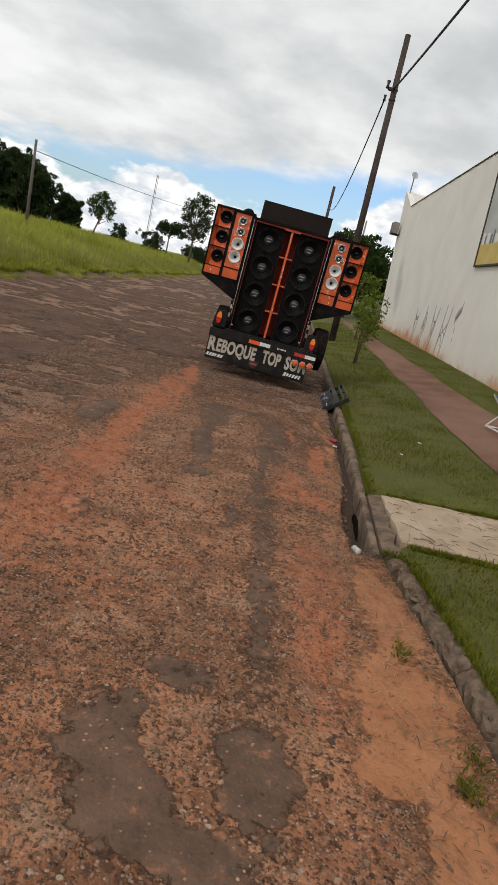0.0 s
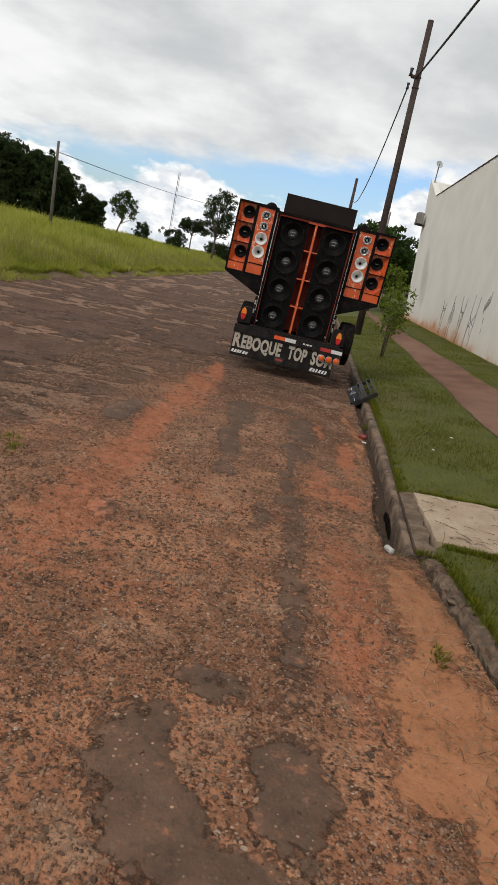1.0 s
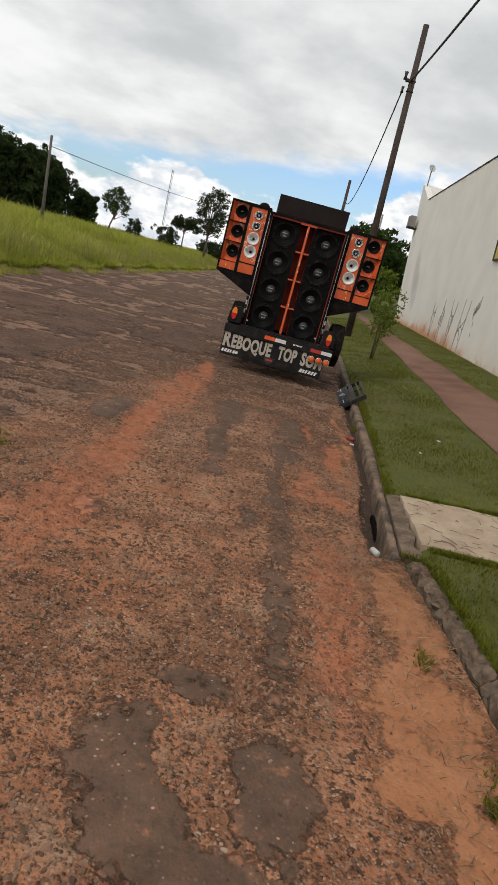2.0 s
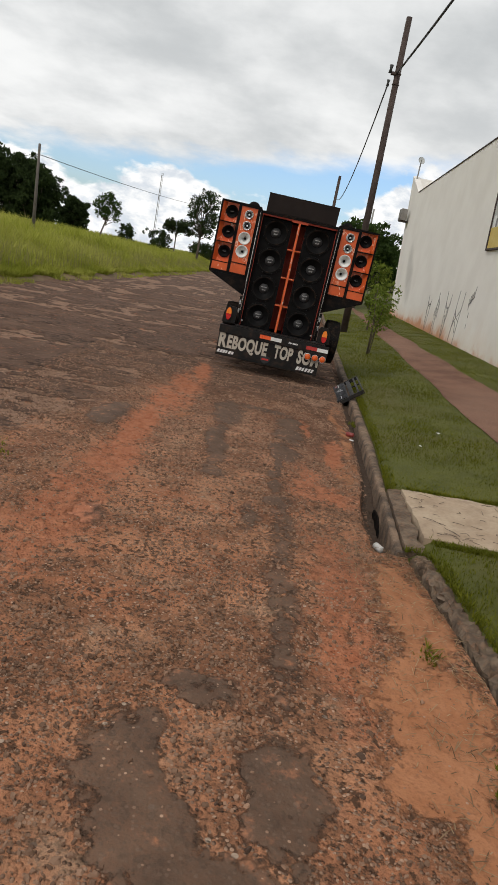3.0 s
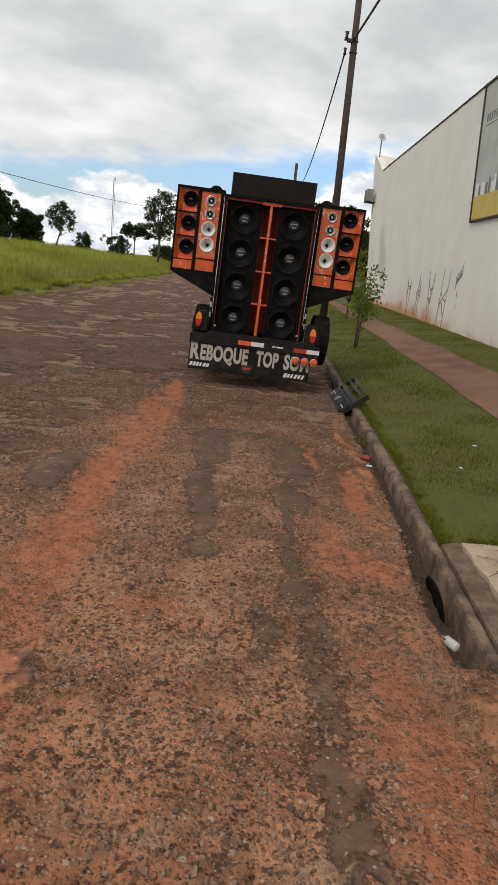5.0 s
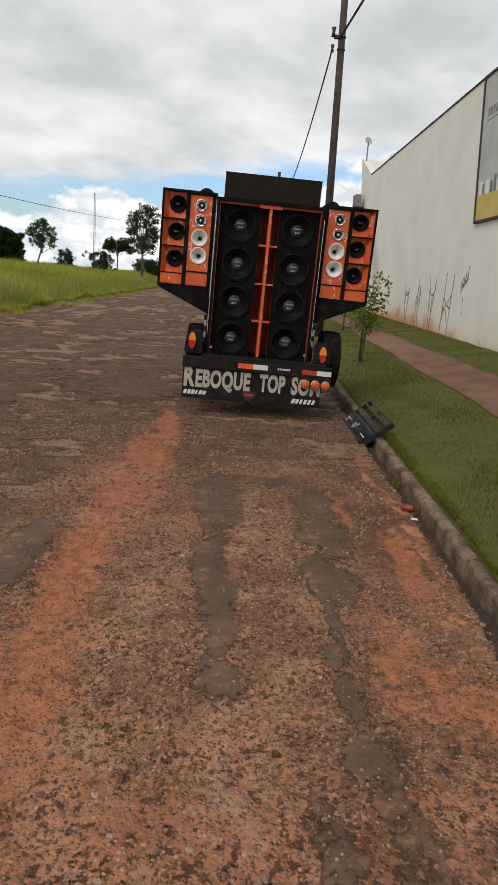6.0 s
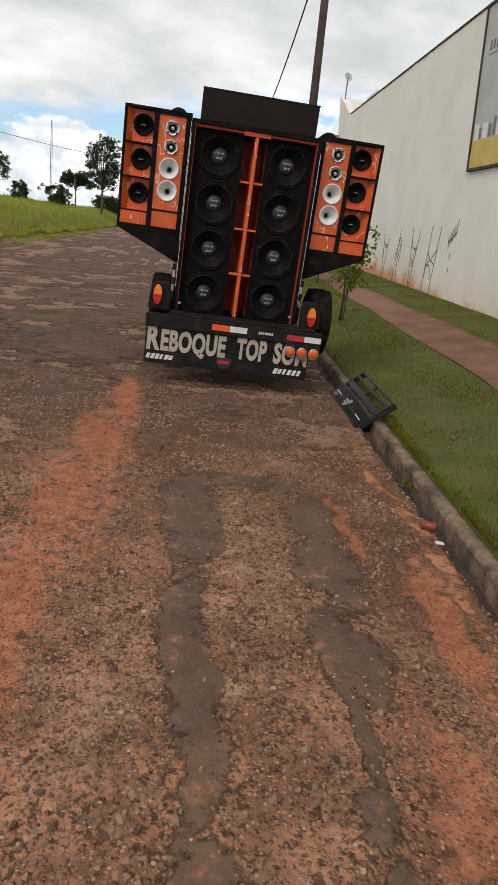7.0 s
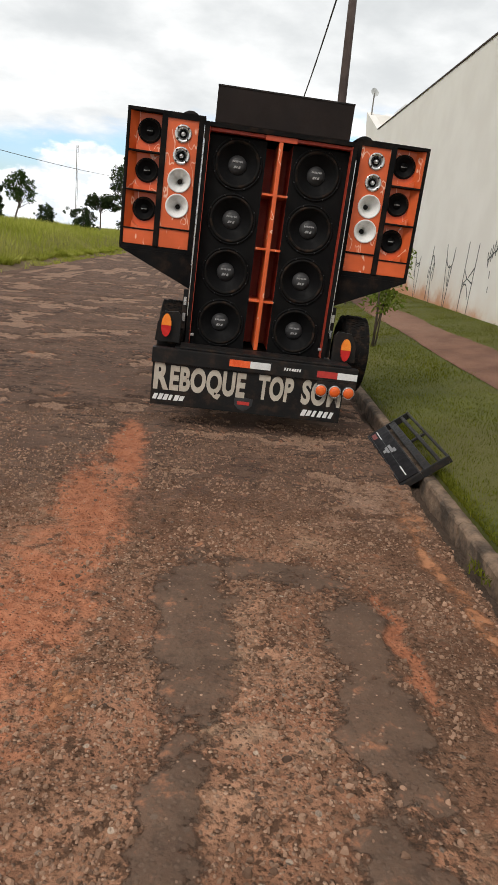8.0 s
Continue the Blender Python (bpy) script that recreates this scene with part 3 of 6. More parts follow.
def grid_mesh(name, xs, ys, height, mat, attrs=None, xmap=None):
    X, Y = np.meshgrid(xs, ys)
    if xmap is not None:
        X = xmap(X, Y)
    Z = height(X, Y)
    w, h = len(xs), len(ys)
    verts = np.stack([X, Y, Z], -1).reshape(-1, 3)
    i = np.arange(w * h).reshape(h, w)
    faces = np.stack([i[:-1, :-1], i[:-1, 1:], i[1:, 1:], i[1:, :-1]], -1).reshape(-1, 4)
    ob = raw_mesh(name, verts.tolist(), faces.tolist(), mat, True)
    for key, fn in (attrs or {}).items():
        a = ob.data.attributes.new(key, "FLOAT", "POINT")
        a.data.foreach_set("value", fn(X, Y).astype(np.float32).ravel())
    return ob


def road_xmap(X, Y):
    """Shift the road's right part along with the kerb line."""
    k = np.clip((X + 0.5) / 1.51, 0, 1)
    return X + k * k * (kerb_x(Y) - 1.01)


road_xs = steps((-6.9, -4.2, 0.06), (-4.2, -2.6, 0.045), (-2.6, -1.2, 0.032), (-1.2, 1.01, 0.021))
road_ys = steps((-30, -10, 1.0), (-10, -8.8, 0.08), (-8.8, -0.6, 0.022), (-0.6, 4, 0.04), (4, 12, 0.09), (12, 14, 0.14), (14, 60, 1.2), (60, 240, 8))
layer_cache = {}


def layer(i):
    def fn(X, Y):
        if "all" not in layer_cache:
            layer_cache["all"] = road_layers(X, Y)
        return layer_cache["all"][i]
    return fn


# band along the kerb foot, widened at the drain for the trench's shade
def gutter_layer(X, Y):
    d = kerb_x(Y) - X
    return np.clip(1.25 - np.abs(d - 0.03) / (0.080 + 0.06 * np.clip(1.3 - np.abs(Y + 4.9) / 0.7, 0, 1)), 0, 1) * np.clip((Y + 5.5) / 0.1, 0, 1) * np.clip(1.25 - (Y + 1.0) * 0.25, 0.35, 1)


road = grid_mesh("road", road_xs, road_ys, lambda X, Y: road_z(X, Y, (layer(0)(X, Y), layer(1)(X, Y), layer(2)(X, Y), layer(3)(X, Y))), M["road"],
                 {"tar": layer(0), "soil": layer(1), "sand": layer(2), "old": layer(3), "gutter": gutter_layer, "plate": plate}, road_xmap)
tagged(road, "worn-out asphalt road with red soil, gravel and tar patches", "road", kind="structure")

# ground sheet under all, out to the horizon; the field rises beyond the road's far side
gx = steps((-1500, -200, 130), (-200, -40, 16), (-40, -14, 2), (-14, -6.1, 0.35), (-6.1, 1.0, 1.5), (1.0, 40, 4), (40, 1500, 120))
gy = steps((-400, -40, 40), (-40, 60, 1.2), (60, 200, 10), (200, 2500, 150))


def ground_z(X, Y):
    side = verge_z(X, Y) + 0.14 * (field(X, Y, 0.35, 31, 3) - 0.5) * np.clip(-X - 7, 0, 1)
    return np.where(X < -6.10, side, -0.22) - 0.02


ground = grid_mesh("ground", gx, gy, ground_z, M["field_soil"])
tagged(ground, "green pasture ground reaching to the horizon", "ground", kind="structure")

# bare earth bank along the road's far edge
verge = grid_mesh("verge", np.linspace(0, 1, 7), steps((-12, 30, 0.3), (30, 120, 2)), lambda X, Y: verge_z(X, Y) + 0.012 - 0.06 * np.clip((X + 6.20) / 0.3, 0, 1) + 0.05 * (field(X, Y, 1.8, 35) - 0.5) * np.clip(-5.95 - X, 0, 0.3), M["verge_soil"], None,
                  lambda X, Y: -5.95 - X * (0.40 + 0.5 * field(X * 0, Y, 0.6, 33)) + 0.55 * (field(X * 0, Y, 1.1, 34) - 0.5))
tagged(verge, "bare brown earth bank along the road edge", "verge", kind="structure")

def slab_zone(X, Y):
    """1 under the crossing slab and the drain's cover."""
    slab_in = (Y > -5.22 - 0.27 * (X - 1.06)) & (Y < -4.47 - 0.26 * (X - 1.06)) & (X < 1.95)
    return np.where(slab_in | ((X < kerb_x(Y) + 0.17) & (Y > -5.45) & (Y < -4.42)), 1.0, 0.0)


# lawn between kerb and wall
lx = steps((0.0, 0.03, 0.03), (0.03, 1.0, 0.1), (1.0, 8.0, 0.35))
ly = steps((-14, -5.6, 0.2), (-5.6, -4.2, 0.05), (-4.2, 12, 0.2), (12, 60, 1.5))
lawn = grid_mesh("lawn", lx, ly, lambda X, Y: lawn_z(X, Y) + 0.02 * (field(X, Y, 2.5, 41) - 0.5) - np.where(X - kerb_x(Y) < kerb_wide(Y) - 0.004, 0.15, 0) - 0.07 * slab_zone(X, Y), M["lawn_soil"], None, lambda X, Y: X + kerb_x(Y) + kerb_wide(Y) - 0.019)
tagged(lawn, "mown green lawn strip between kerb and wall", "lawn", kind="structure")


def path_in(y):
    return 2.29 + 0.047 * (np.clip(y, -3, 30) + 3) + 0.018 * np.sin(y * 1.3)


def path_out(y):
    return 3.36 + 0.012 * (np.clip(y, -3, 30)) + 0.03 * np.sin(y * 1.7 + 1)


footpath = grid_mesh("footpath", np.linspace(0, 1, 15), steps((-12, 14, 0.18), (14, 40, 1.0)), lambda X, Y: lawn_z(X, Y) + 0.012 + 0.012 * (field(X, Y, 4, 51) - 0.5), M["path_soil"], None,
                     lambda X, Y: path_in(Y) + X * (path_out(Y) - path_in(Y)) + 0.05 * (field(X * 3, Y, 2.0, 52) - 0.5))
tagged(footpath, "trodden red earth footpath across the lawn", "footpath", kind="structure")

# ---- building ----
WALL_K = 0.022


def wall_x(y):
    return 4.42 + WALL_K * (y - 7.0)


def wall_solid(bm, outline, t0, t1):
    """A solid along the wall's line from an outline of (y, z), between two offsets from its face."""
    a = [bm.verts.new((wall_x(y) + t0, y, z)) for y, z in outline]
    b = [bm.verts.new((wall_x(y) + t1, y, z)) for y, z in outline]
    bm.faces.new(a)
    bm.faces.new(b[::-1])
    for i in range(len(a)):
        j = (i + 1) % len(a)
        bm.faces.new((a[j], a[i], b[i], b[j]))
    bmesh.ops.recalc_face_normals(bm, faces=bm.faces)
    return bm


building = tagged(new("building"), "tall white painted hall with mud-splashed foot", "building", kind="structure")
part("wall", wall_solid(fresh(), [(-14, -0.2), (18.3, -0.2), (21.2, 6.26), (18.72, 5.30), (-14, 5.68)], 0.0, 0.25), M["wall"], building)
part("coping", wall_solid(fresh(), [(18.70, 5.304), (-14, 5.684), (-14, 5.715), (18.70, 5.335)], -0.02, 0.28), M["pole_wood"], building, "thin dark roof edging")
part("wall", wall_solid(fresh(), [(18.05, -0.2), (18.29, -0.2), (21.18, 6.22), (20.9, 6.14)], 0.252, 14), M["wall"], building)
part("parapet", wall_solid(fresh(), [(19.2, 4.9), (20.3, 4.9), (20.8, 6.25), (19.2, 6.25)], 0.9, 5.0), M["print_white"], building)
part("wall", wall_solid(fresh(), [(-14, -0.2), (-13.75, -0.2), (-13.75, 5.5), (-14, 5.5)], 0.252, 14), M["wall"], building)
part("roof", wall_solid(fresh(), [(-13.74, 5.05), (19.1, 4.75), (19.1, 4.85), (-13.74, 5.15)], 0.252, 14), M["pole_grey"], building)

# ---- kerb ----
kerb = tagged(new("kerb"), "weathered concrete kerb with dirt on its face", "kerb", kind="structure")
y = -9.6
rk = random.Random(4)
while y < 40:
    ln = 0.98 if y < 14 else 4.9
    near = y < -5.5
    y2 = y + ln if not (y < -5.5 < y + ln) else -5.5
    bm = fresh()
    segs = 30 if near else 18
    prof = [(0.0, -0.25), (0.0, -0.12), (0.002, -0.06), (0.0, -0.022), (0.012, -0.006), (0.030, 0.0), (0.070, 0.002), (0.105, 0.0), (0.12, -0.01), (0.13, -0.25)]
    rows = []
    for i in range(segs + 1):
        yy = y + 0.006 + (y2 - y - 0.012) * i / segs
        wob = 0.015 if near else 0.0025
        z1, wide = float(kerb_top(yy)), float(kerb_wide(yy)) / 0.13
        rows.append([bm.verts.new((float(kerb_x(yy)) + px * wide + (0.03 if near else 0) + rk.uniform(-wob, wob), yy, pz + z1 + (rk.uniform(-1.6, 1) * wob if pz > -0.1 else 0))) for px, pz in prof])
    for p, q in zip(rows, rows[1:]):
        for i in range(len(prof) - 1):
            bm.faces.new((p[i], q[i], q[i + 1], p[i + 1]))
    bm.faces.new(rows[0])
    bm.faces.new(rows[-1][::-1])
    bmesh.ops.recalc_face_normals(bm, faces=bm.faces)
    part("kerb_stone", bm, M["kerb_broken" if near else "concrete"], kerb)
    y = y2


# ---- the loudspeaker trailer ----
trailer = tagged(new("speaker_trailer"), "black trailer with orange-trimmed wall of loudspeakers, parked by the kerb", "trailer")
trailer.matrix_world = pose(0, 0, 0.0, 0, 1.5, 0)
BOX_X, BOX_Z0, BOX_Z1, FACE = 0.537, 0.575, 2.135, 0.27


def cut_panel(bm, x0, x1, z0, z1, y, holes, depth=0.018, n=20):
    """A board with round holes: ring by ring of faces from each hole's cell to the hole."""
    for cx0, cx1, cz0, cz1, hx, hz, r in holes:
        rim, cell, back = [], [], []
        for i in range(n):
            a = 2 * math.pi * (i + 0.5) / n
            c, s = math.cos(a), math.sin(a)
            k = min(((cx1 - hx) / c if c > 0 else (cx0 - hx) / c) if abs(c) > 1e-6 else 9, ((cz1 - hz) / s if s > 0 else (cz0 - hz) / s) if abs(s) > 1e-6 else 9)
            rim.append(bm.verts.new((hx + r * c, y, hz + r * s)))
            back.append(bm.verts.new((hx + r * c, y + depth, hz + r * s)))
            cell.append(bm.verts.new((hx + k * c, y, hz + k * s)))
        corners = {q: bm.verts.new((q[0], y, q[1])) for q in ((cx0, cz0), (cx1, cz0), (cx1, cz1), (cx0, cz1))}
        for i in range(n):
            j = (i + 1) % n
            bm.faces.new((rim[i], rim[j], cell[j], cell[i]))
            bm.faces.new((back[i], back[j], rim[j], rim[i]))
            p, q = cell[i].co, cell[j].co
            if abs(p.x - q.x) > 1e-6 and abs(p.z - q.z) > 1e-6:
                key = min(corners, key=lambda w: (w[0] - (p.x + q.x) / 2) ** 2 + (w[1] - (p.z + q.z) / 2) ** 2)
                bm.faces.new((cell[i], cell[j], corners[key]))
    bmesh.ops.remove_doubles(bm, verts=bm.verts, dist=1e-5)
    bmesh.ops.recalc_face_normals(bm, faces=bm.faces)
    return bm


def piece_mesh(name, bm, mat):
    """Mesh data that many alike pieces share."""
    me = bpy.data.meshes.new(name)
    bm.to_mesh(me)
    bm.free()
    me.materials.append(mat)
    return me


SCREW = piece_mesh("screw", lathe(fresh(), [(0.005, 0.002), (0.005, -0.002), (0, -0.003)], 6), M["cap"])
BOLT = piece_mesh("bolt", lathe(fresh(), [(0.007, 0.0), (0.007, -0.003), (0, -0.004)], 8), M["black_paint"])

# chassis
part("chassis", box(box(fresh(), -0.40, 0.40, 0.10, 2.6, 0.42, 0.56, 0.01), -0.05, 0.05, 2.6, 3.9, 0.44, 0.52, 0.006), M["black_paint"], trailer)
beam = part("rear_beam", box(fresh(), -0.752, 0.752, 0.0, 0.07, 0.475, 0.585, 0.006), M["black_paint"], trailer)
part("deck", box(fresh(), -0.60, 0.60, 0.071, 2.5, 0.562, 0.574, 0.004), M["black_paint"], trailer)
part("beam_ledge", box(fresh(), -0.56, 0.70, 0.03, 0.26, 0.587, 0.601, 0.003), M["black_paint"], trailer)

# main cabinet: a shell round a recessed front
bm = fresh()
box(bm, -BOX_X, -BOX_X + 0.03, FACE, 1.25, BOX_Z0, BOX_Z1, 0.004)
box(bm, BOX_X - 0.03, BOX_X, FACE, 1.25, BOX_Z0, BOX_Z1, 0.004)
box(bm, -BOX_X + 0.03, BOX_X - 0.03, FACE, 1.25, BOX_Z1 - 0.03, BOX_Z1, 0.004)
box(bm, -BOX_X + 0.03, BOX_X - 0.03, FACE, 1.25, BOX_Z0, BOX_Z0 + 0.008)
box(bm, -BOX_X + 0.03, BOX_X - 0.03, 1.22, 1.25, BOX_Z0 + 0.009, BOX_Z1 - 0.03)
cabinet = part("main_cabinet", bm, M["black_carpet"], trailer, "black carpeted main loudspeaker cabinet")
RX = BOX_X - 0.031
for sx in (-1, 1):
    part("side_rim", box(fresh(), *sorted((sx * RX, sx * (RX - 0.003))), FACE + 0.004, FACE + 0.10, BOX_Z0 + 0.026, BOX_Z1 - 0.031), M["shaded_orange"], cabinet, "inner rim in orange darkened for shade")
part("top_rim", box(fresh(), -RX + 0.004, RX - 0.004, FACE + 0.030, FACE + 0.10, BOX_Z1 - 0.052, BOX_Z1 - 0.031), M["shaded_orange"], cabinet, "top rim in orange darkened for shade")
part("port_head", box(fresh(), -0.112, 0.112, FACE + 0.012, FACE + 0.029, BOX_Z1 - 0.066, BOX_Z1 - 0.031, 0.002), M["orange_red"], cabinet, "red-orange head piece")
for sx in (-1, 1):
    part("edge_strip", box(fresh(), sx * BOX_X - 0.0025, sx * BOX_X + 0.0025, FACE - 0.006, FACE - 0.001, 0.80, 2.02, 0.001), M["silver"], cabinet, "thin silver edge strip")

SUB_R, SUB_X = 0.179, 0.287
SUB_Z = [0.768 + 0.375 * i for i in range(4)]
BAFFLE_Y = FACE + 0.085
PORT = 0.106
for sx in (-1, 1):
    x0, x1 = sorted((sx * (PORT - 0.013), sx * (RX - 0.004)))
    holes = []
    for i, z in enumerate(SUB_Z):
        z0 = BOX_Z0 + 0.010 if i == 0 else (SUB_Z[i - 1] + z) / 2
        z1 = BOX_Z1 - 0.067 if i == 3 else (SUB_Z[i + 1] + z) / 2
        holes.append((x0, x1, z0, z1, sx * SUB_X, z, SUB_R - 0.012))
    part("baffle", cut_panel(fresh(), 0, 0, 0, 0, BAFFLE_Y, holes, n=28), M["baffle"], cabinet)


def driver(parent, name, x, y, z, r, cap=True):
    """A cone loudspeaker: basket rim, rubber roll, cone, dust cap and screws, facing -y."""
    at = pose(x, y, z)
    d = part(name, lathe(fresh(), [(r, 0.006), (r, -0.004), (r * 0.985, -0.009), (r * 0.93, -0.010), (r * 0.915, -0.004)], 36, at), M["cone"], parent, smooth=True)
    part("surround", lathe(fresh(), [(r * 0.914, -0.003), (r * 0.89, -0.010), (r * 0.85, -0.014), (r * 0.81, -0.010), (r * 0.785, -0.001)], 36, at), M["rubber"], d, smooth=True)
    part("cone", lathe(fresh(), [(r * 0.784, 0.0), (r * 0.55, r * 0.16), (r * 0.30, r * 0.31), (r * 0.26, r * 0.34)], 36, at), M["cone"], d, smooth=True)
    c = part("dust_cap", lathe(fresh(), [(r * 0.37, r * 0.268), (r * 0.33, r * 0.20), (r * 0.24, r * 0.14), (r * 0.12, r * 0.105), (0, r * 0.095)], 28, at), M["cap" if cap else "cone"], d, "grey dust cap" if cap else "", True)
    return d, c


def print_bars(parent, x, y, z, w, h, mat, slant=0.0, gaps=6, name="lettering", seed=1):
    """Small print that cannot be read, as plain upright bars on one face."""
    rr = random.Random(seed)
    bm = fresh()
    at = x - w / 2
    step = w / gaps
    for i in range(gaps):
        bw = step * rr.uniform(0.55, 0.85)
        hh = h * rr.uniform(0.8, 1.0)
        v = [bm.verts.new((at + dx + slant * dz, y, z + dz)) for dx, dz in ((0, -hh / 2), (bw, -hh / 2), (bw, hh / 2), (0, hh / 2))]
        f = bm.faces.new(v)
        r = bmesh.ops.extrude_face_region(bm, geom=[f])
        bmesh.ops.translate(bm, vec=(0, -0.0012, 0), verts=[q for q in r["geom"] if isinstance(q, bmesh.types.BMVert)])
        at += step
    bmesh.ops.recalc_face_normals(bm, faces=bm.faces)
    return part(name, bm, mat, parent)


for sx in (-1, 1):
    for z in SUB_Z:
        d, c = driver(cabinet, "woofer", sx * SUB_X, BAFFLE_Y - 0.001, z, SUB_R)
        ycap = BAFFLE_Y + SUB_R * 0.085
        print_bars(d, sx * SUB_X, ycap - 0.001, z + 0.020, 0.075, 0.014, M["print_grey"], 0.1, 7)
        print_bars(d, sx * SUB_X, ycap - 0.001, z - 0.018, 0.05, 0.018, M["print_grey"], 0.4, 3, seed=2)
        for k in range(8):
            a = 2 * math.pi * (k + 0.5) / 8
            shared("screw", SCREW, d, pose(sx * SUB_X + SUB_R * 0.955 * math.cos(a), BAFFLE_Y - 0.011, z + SUB_R * 0.955 * math.sin(a)))

# central port tower
z0, z1 = BOX_Z0 + 0.027, BOX_Z1 - 0.068
port = part("port_tower", box(fresh(), -PORT + 0.0145, PORT - 0.0145, BAFFLE_Y + 0.33, BAFFLE_Y + 0.34, z0, z1), M["shaded_orange"], cabinet, "red-orange port tower with shelves")
for sx in (-1, 1):
    part("port_cheek", box(fresh(), *sorted((sx * PORT, sx * (PORT - 0.014))), BAFFLE_Y + 0.022, BAFFLE_Y + 0.34, z0, z1), M["shaded_orange"], port, "port side board in orange darkened for shade")
part("port_spine", box(fresh(), -0.0145, 0.0145, FACE + 0.008, BAFFLE_Y + 0.30, z0, z1 - 0.001, 0.002), M["orange"], port, "marbled orange upright slat")
for i in range(3):
    z = (SUB_Z[i] + SUB_Z[i + 1]) / 2 + 0.01
    for sx in (-1, 1):
        xa, xb = sorted((sx * 0.0150, sx * (PORT - 0.0150)))
        part("port_shelf", box(fresh(), xa, xb, FACE + 0.014, BAFFLE_Y + 0.30, z - 0.008, z + 0.008, 0.002), M["orange"], port, "orange shelf")
for sx in (-1, 1):
    part("latch", box(fresh(), sx * 0.488 - 0.012, sx * 0.488 + 0.012, FACE - 0.002, FACE + 0.010, 0.655, 0.675, 0.003), M["silver"], cabinet, "small silver corner latch")

# sign box on top
sign = part("top_board", box(fresh(), -0.476, 0.476, 0.29, 0.62, BOX_Z1 + 0.002, 2.372, 0.006), M["brown_board"], trailer, "dark brown blank top box")
part("board_trim", box(fresh(), -0.478, 0.478, 0.286, 0.30, 2.366, 2.377, 0.002), M["black_paint"], sign)


# wing cabinets
def wing(sx):
    """A side cabinet: outer column of three mid drivers, inner column with tweeters and horns, tapered foot."""
    X = lambda u: sx * u
    lo, hi, face = 0.541, 1.085, 0.37
    zb, zt = 1.228, 2.178
    w = part("wing_cabinet", fresh_wing(sx, lo, hi, face, zb, zt), M["black_carpet"], trailer, "black side cabinet with orange fronts")
    c2 = (lo + 0.045, lo + 0.263)
    c1 = (lo + 0.303, hi - 0.022)
    bs = lambda a, b: tuple(sorted((X(a), X(b))))
    # inner column: plate with tweeters and horns, then a low block
    x0, x1 = bs(*c2)
    xm = (x0 + x1) / 2 + (0.012 if sx > 0 else 0.004)
    tops = [zt - 0.018 - d for d in (0.115, 0.26, 0.425, 0.60)]
    radii = (0.062, 0.062, 0.085, 0.085)
    edges = [zt - 0.04] + [(a + b) / 2 for a, b in zip(tops, tops[1:])] + [1.405]
    plate = part("horn_plate", cut_panel(fresh(), 0, 0, 0, 0, face + 0.012, [(x0, x1, edges[i + 1], edges[i], xm, tops[i], radii[i] * 0.9) for i in range(4)], 0.012), M["orange"], w, "marbled orange front plate")
    part("low_panel", box(fresh(), x0, x1, face + 0.010, face + 0.03, 1.262, 1.392, 0.003), M["orange"], w, "marbled orange low panel")
    for i in (0, 1):
        at = pose(xm, face + 0.010, tops[i])
        tw = part("tweeter", lathe(fresh(), [(0.061, 0.004), (0.061, -0.006), (0.055, -0.011), (0.042, -0.006), (0.036, 0.012), (0.028, 0.022)], 28, at), M["silver"], plate, "round silver tweeter", True)
        part("tweeter_well", lathe(fresh(), [(0.028, 0.021), (0.020, 0.018), (0.017, 0.012)], 24, at), M["cone"], tw)
        part("bullet", lathe(fresh(), [(0.016, 0.013), (0.014, 0.0), (0.008, -0.007), (0, -0.009)], 20, at), M["silver"], tw, smooth=True)
        for k in range(4):
            a = math.pi / 4 + k * math.pi / 2
            shared("bolt", BOLT, tw, at @ pose(0.050 * math.cos(a), -0.010, 0.050 * math.sin(a)))
    for i in (2, 3):
        at = pose(xm, face + 0.010, tops[i])
        horn = part("horn", lathe(fresh(), [(0.084, 0.003), (0.084, -0.006), (0.079, -0.010), (0.073, -0.006), (0.061, 0.012), (0.042, 0.045), (0.026, 0.085), (0.018, 0.12)], 32, at), M["white_plastic"], plate, "white plastic horn", True)
        part("throat", lathe(fresh(), [(0.018, 0.119), (0.0, 0.119)], 20, at), M["black_paint"], horn)
    # outer column: three recessed bays with a slanted cheek, and a low block
    x0, x1 = bs(*c1)
    bay = 0.252
    for i in range(3):
        z1 = zt - 0.022 - i * (bay + 0.012)
        z0 = z1 - bay
        inner, outer = (x1, x0) if sx < 0 else (x0, x1)
        bm = fresh()
        cheek = inner + sx * 0.165
        hz = (z0 + z1) / 2 + 0.012
        hx = inner + sx * 0.086
        cx0, cx1 = sorted((inner, cheek))
        cut_panel(bm, 0, 0, 0, 0, face + 0.075, [(cx0, cx1, z0, z1, hx, hz, 0.073)], 0.01)
        q = [bm.verts.new(p) for p in ((cheek, face + 0.075, z0), (outer, face + 0.016, z0), (outer, face + 0.016, z1), (cheek, face + 0.075, z1))]
        bm.faces.new(q)
        bmesh.ops.recalc_face_normals(bm, faces=bm.faces)
        b = part("driver_bay", bm, M["orange"], w, "orange recessed driver bay")
        bm = fresh()
        n = 12
        lower, upper = [], []
        for k in range(n + 1):
            u = k / n
            xx = inner + sx * 0.168 * u
            zz = z0 + 0.045 * abs(2 * u - 1) ** 1.6
            upper.append((xx, zz))
            lower.append((xx, z0 - 0.004))
        prism(bm, upper + lower[::-1], face + 0.012, face + 0.074)
        part("bay_lip", bm, M["orange"], b, "orange curved lip")
        d, c = driver(w, "mid_driver", hx, face + 0.070, hz, 0.084, False)
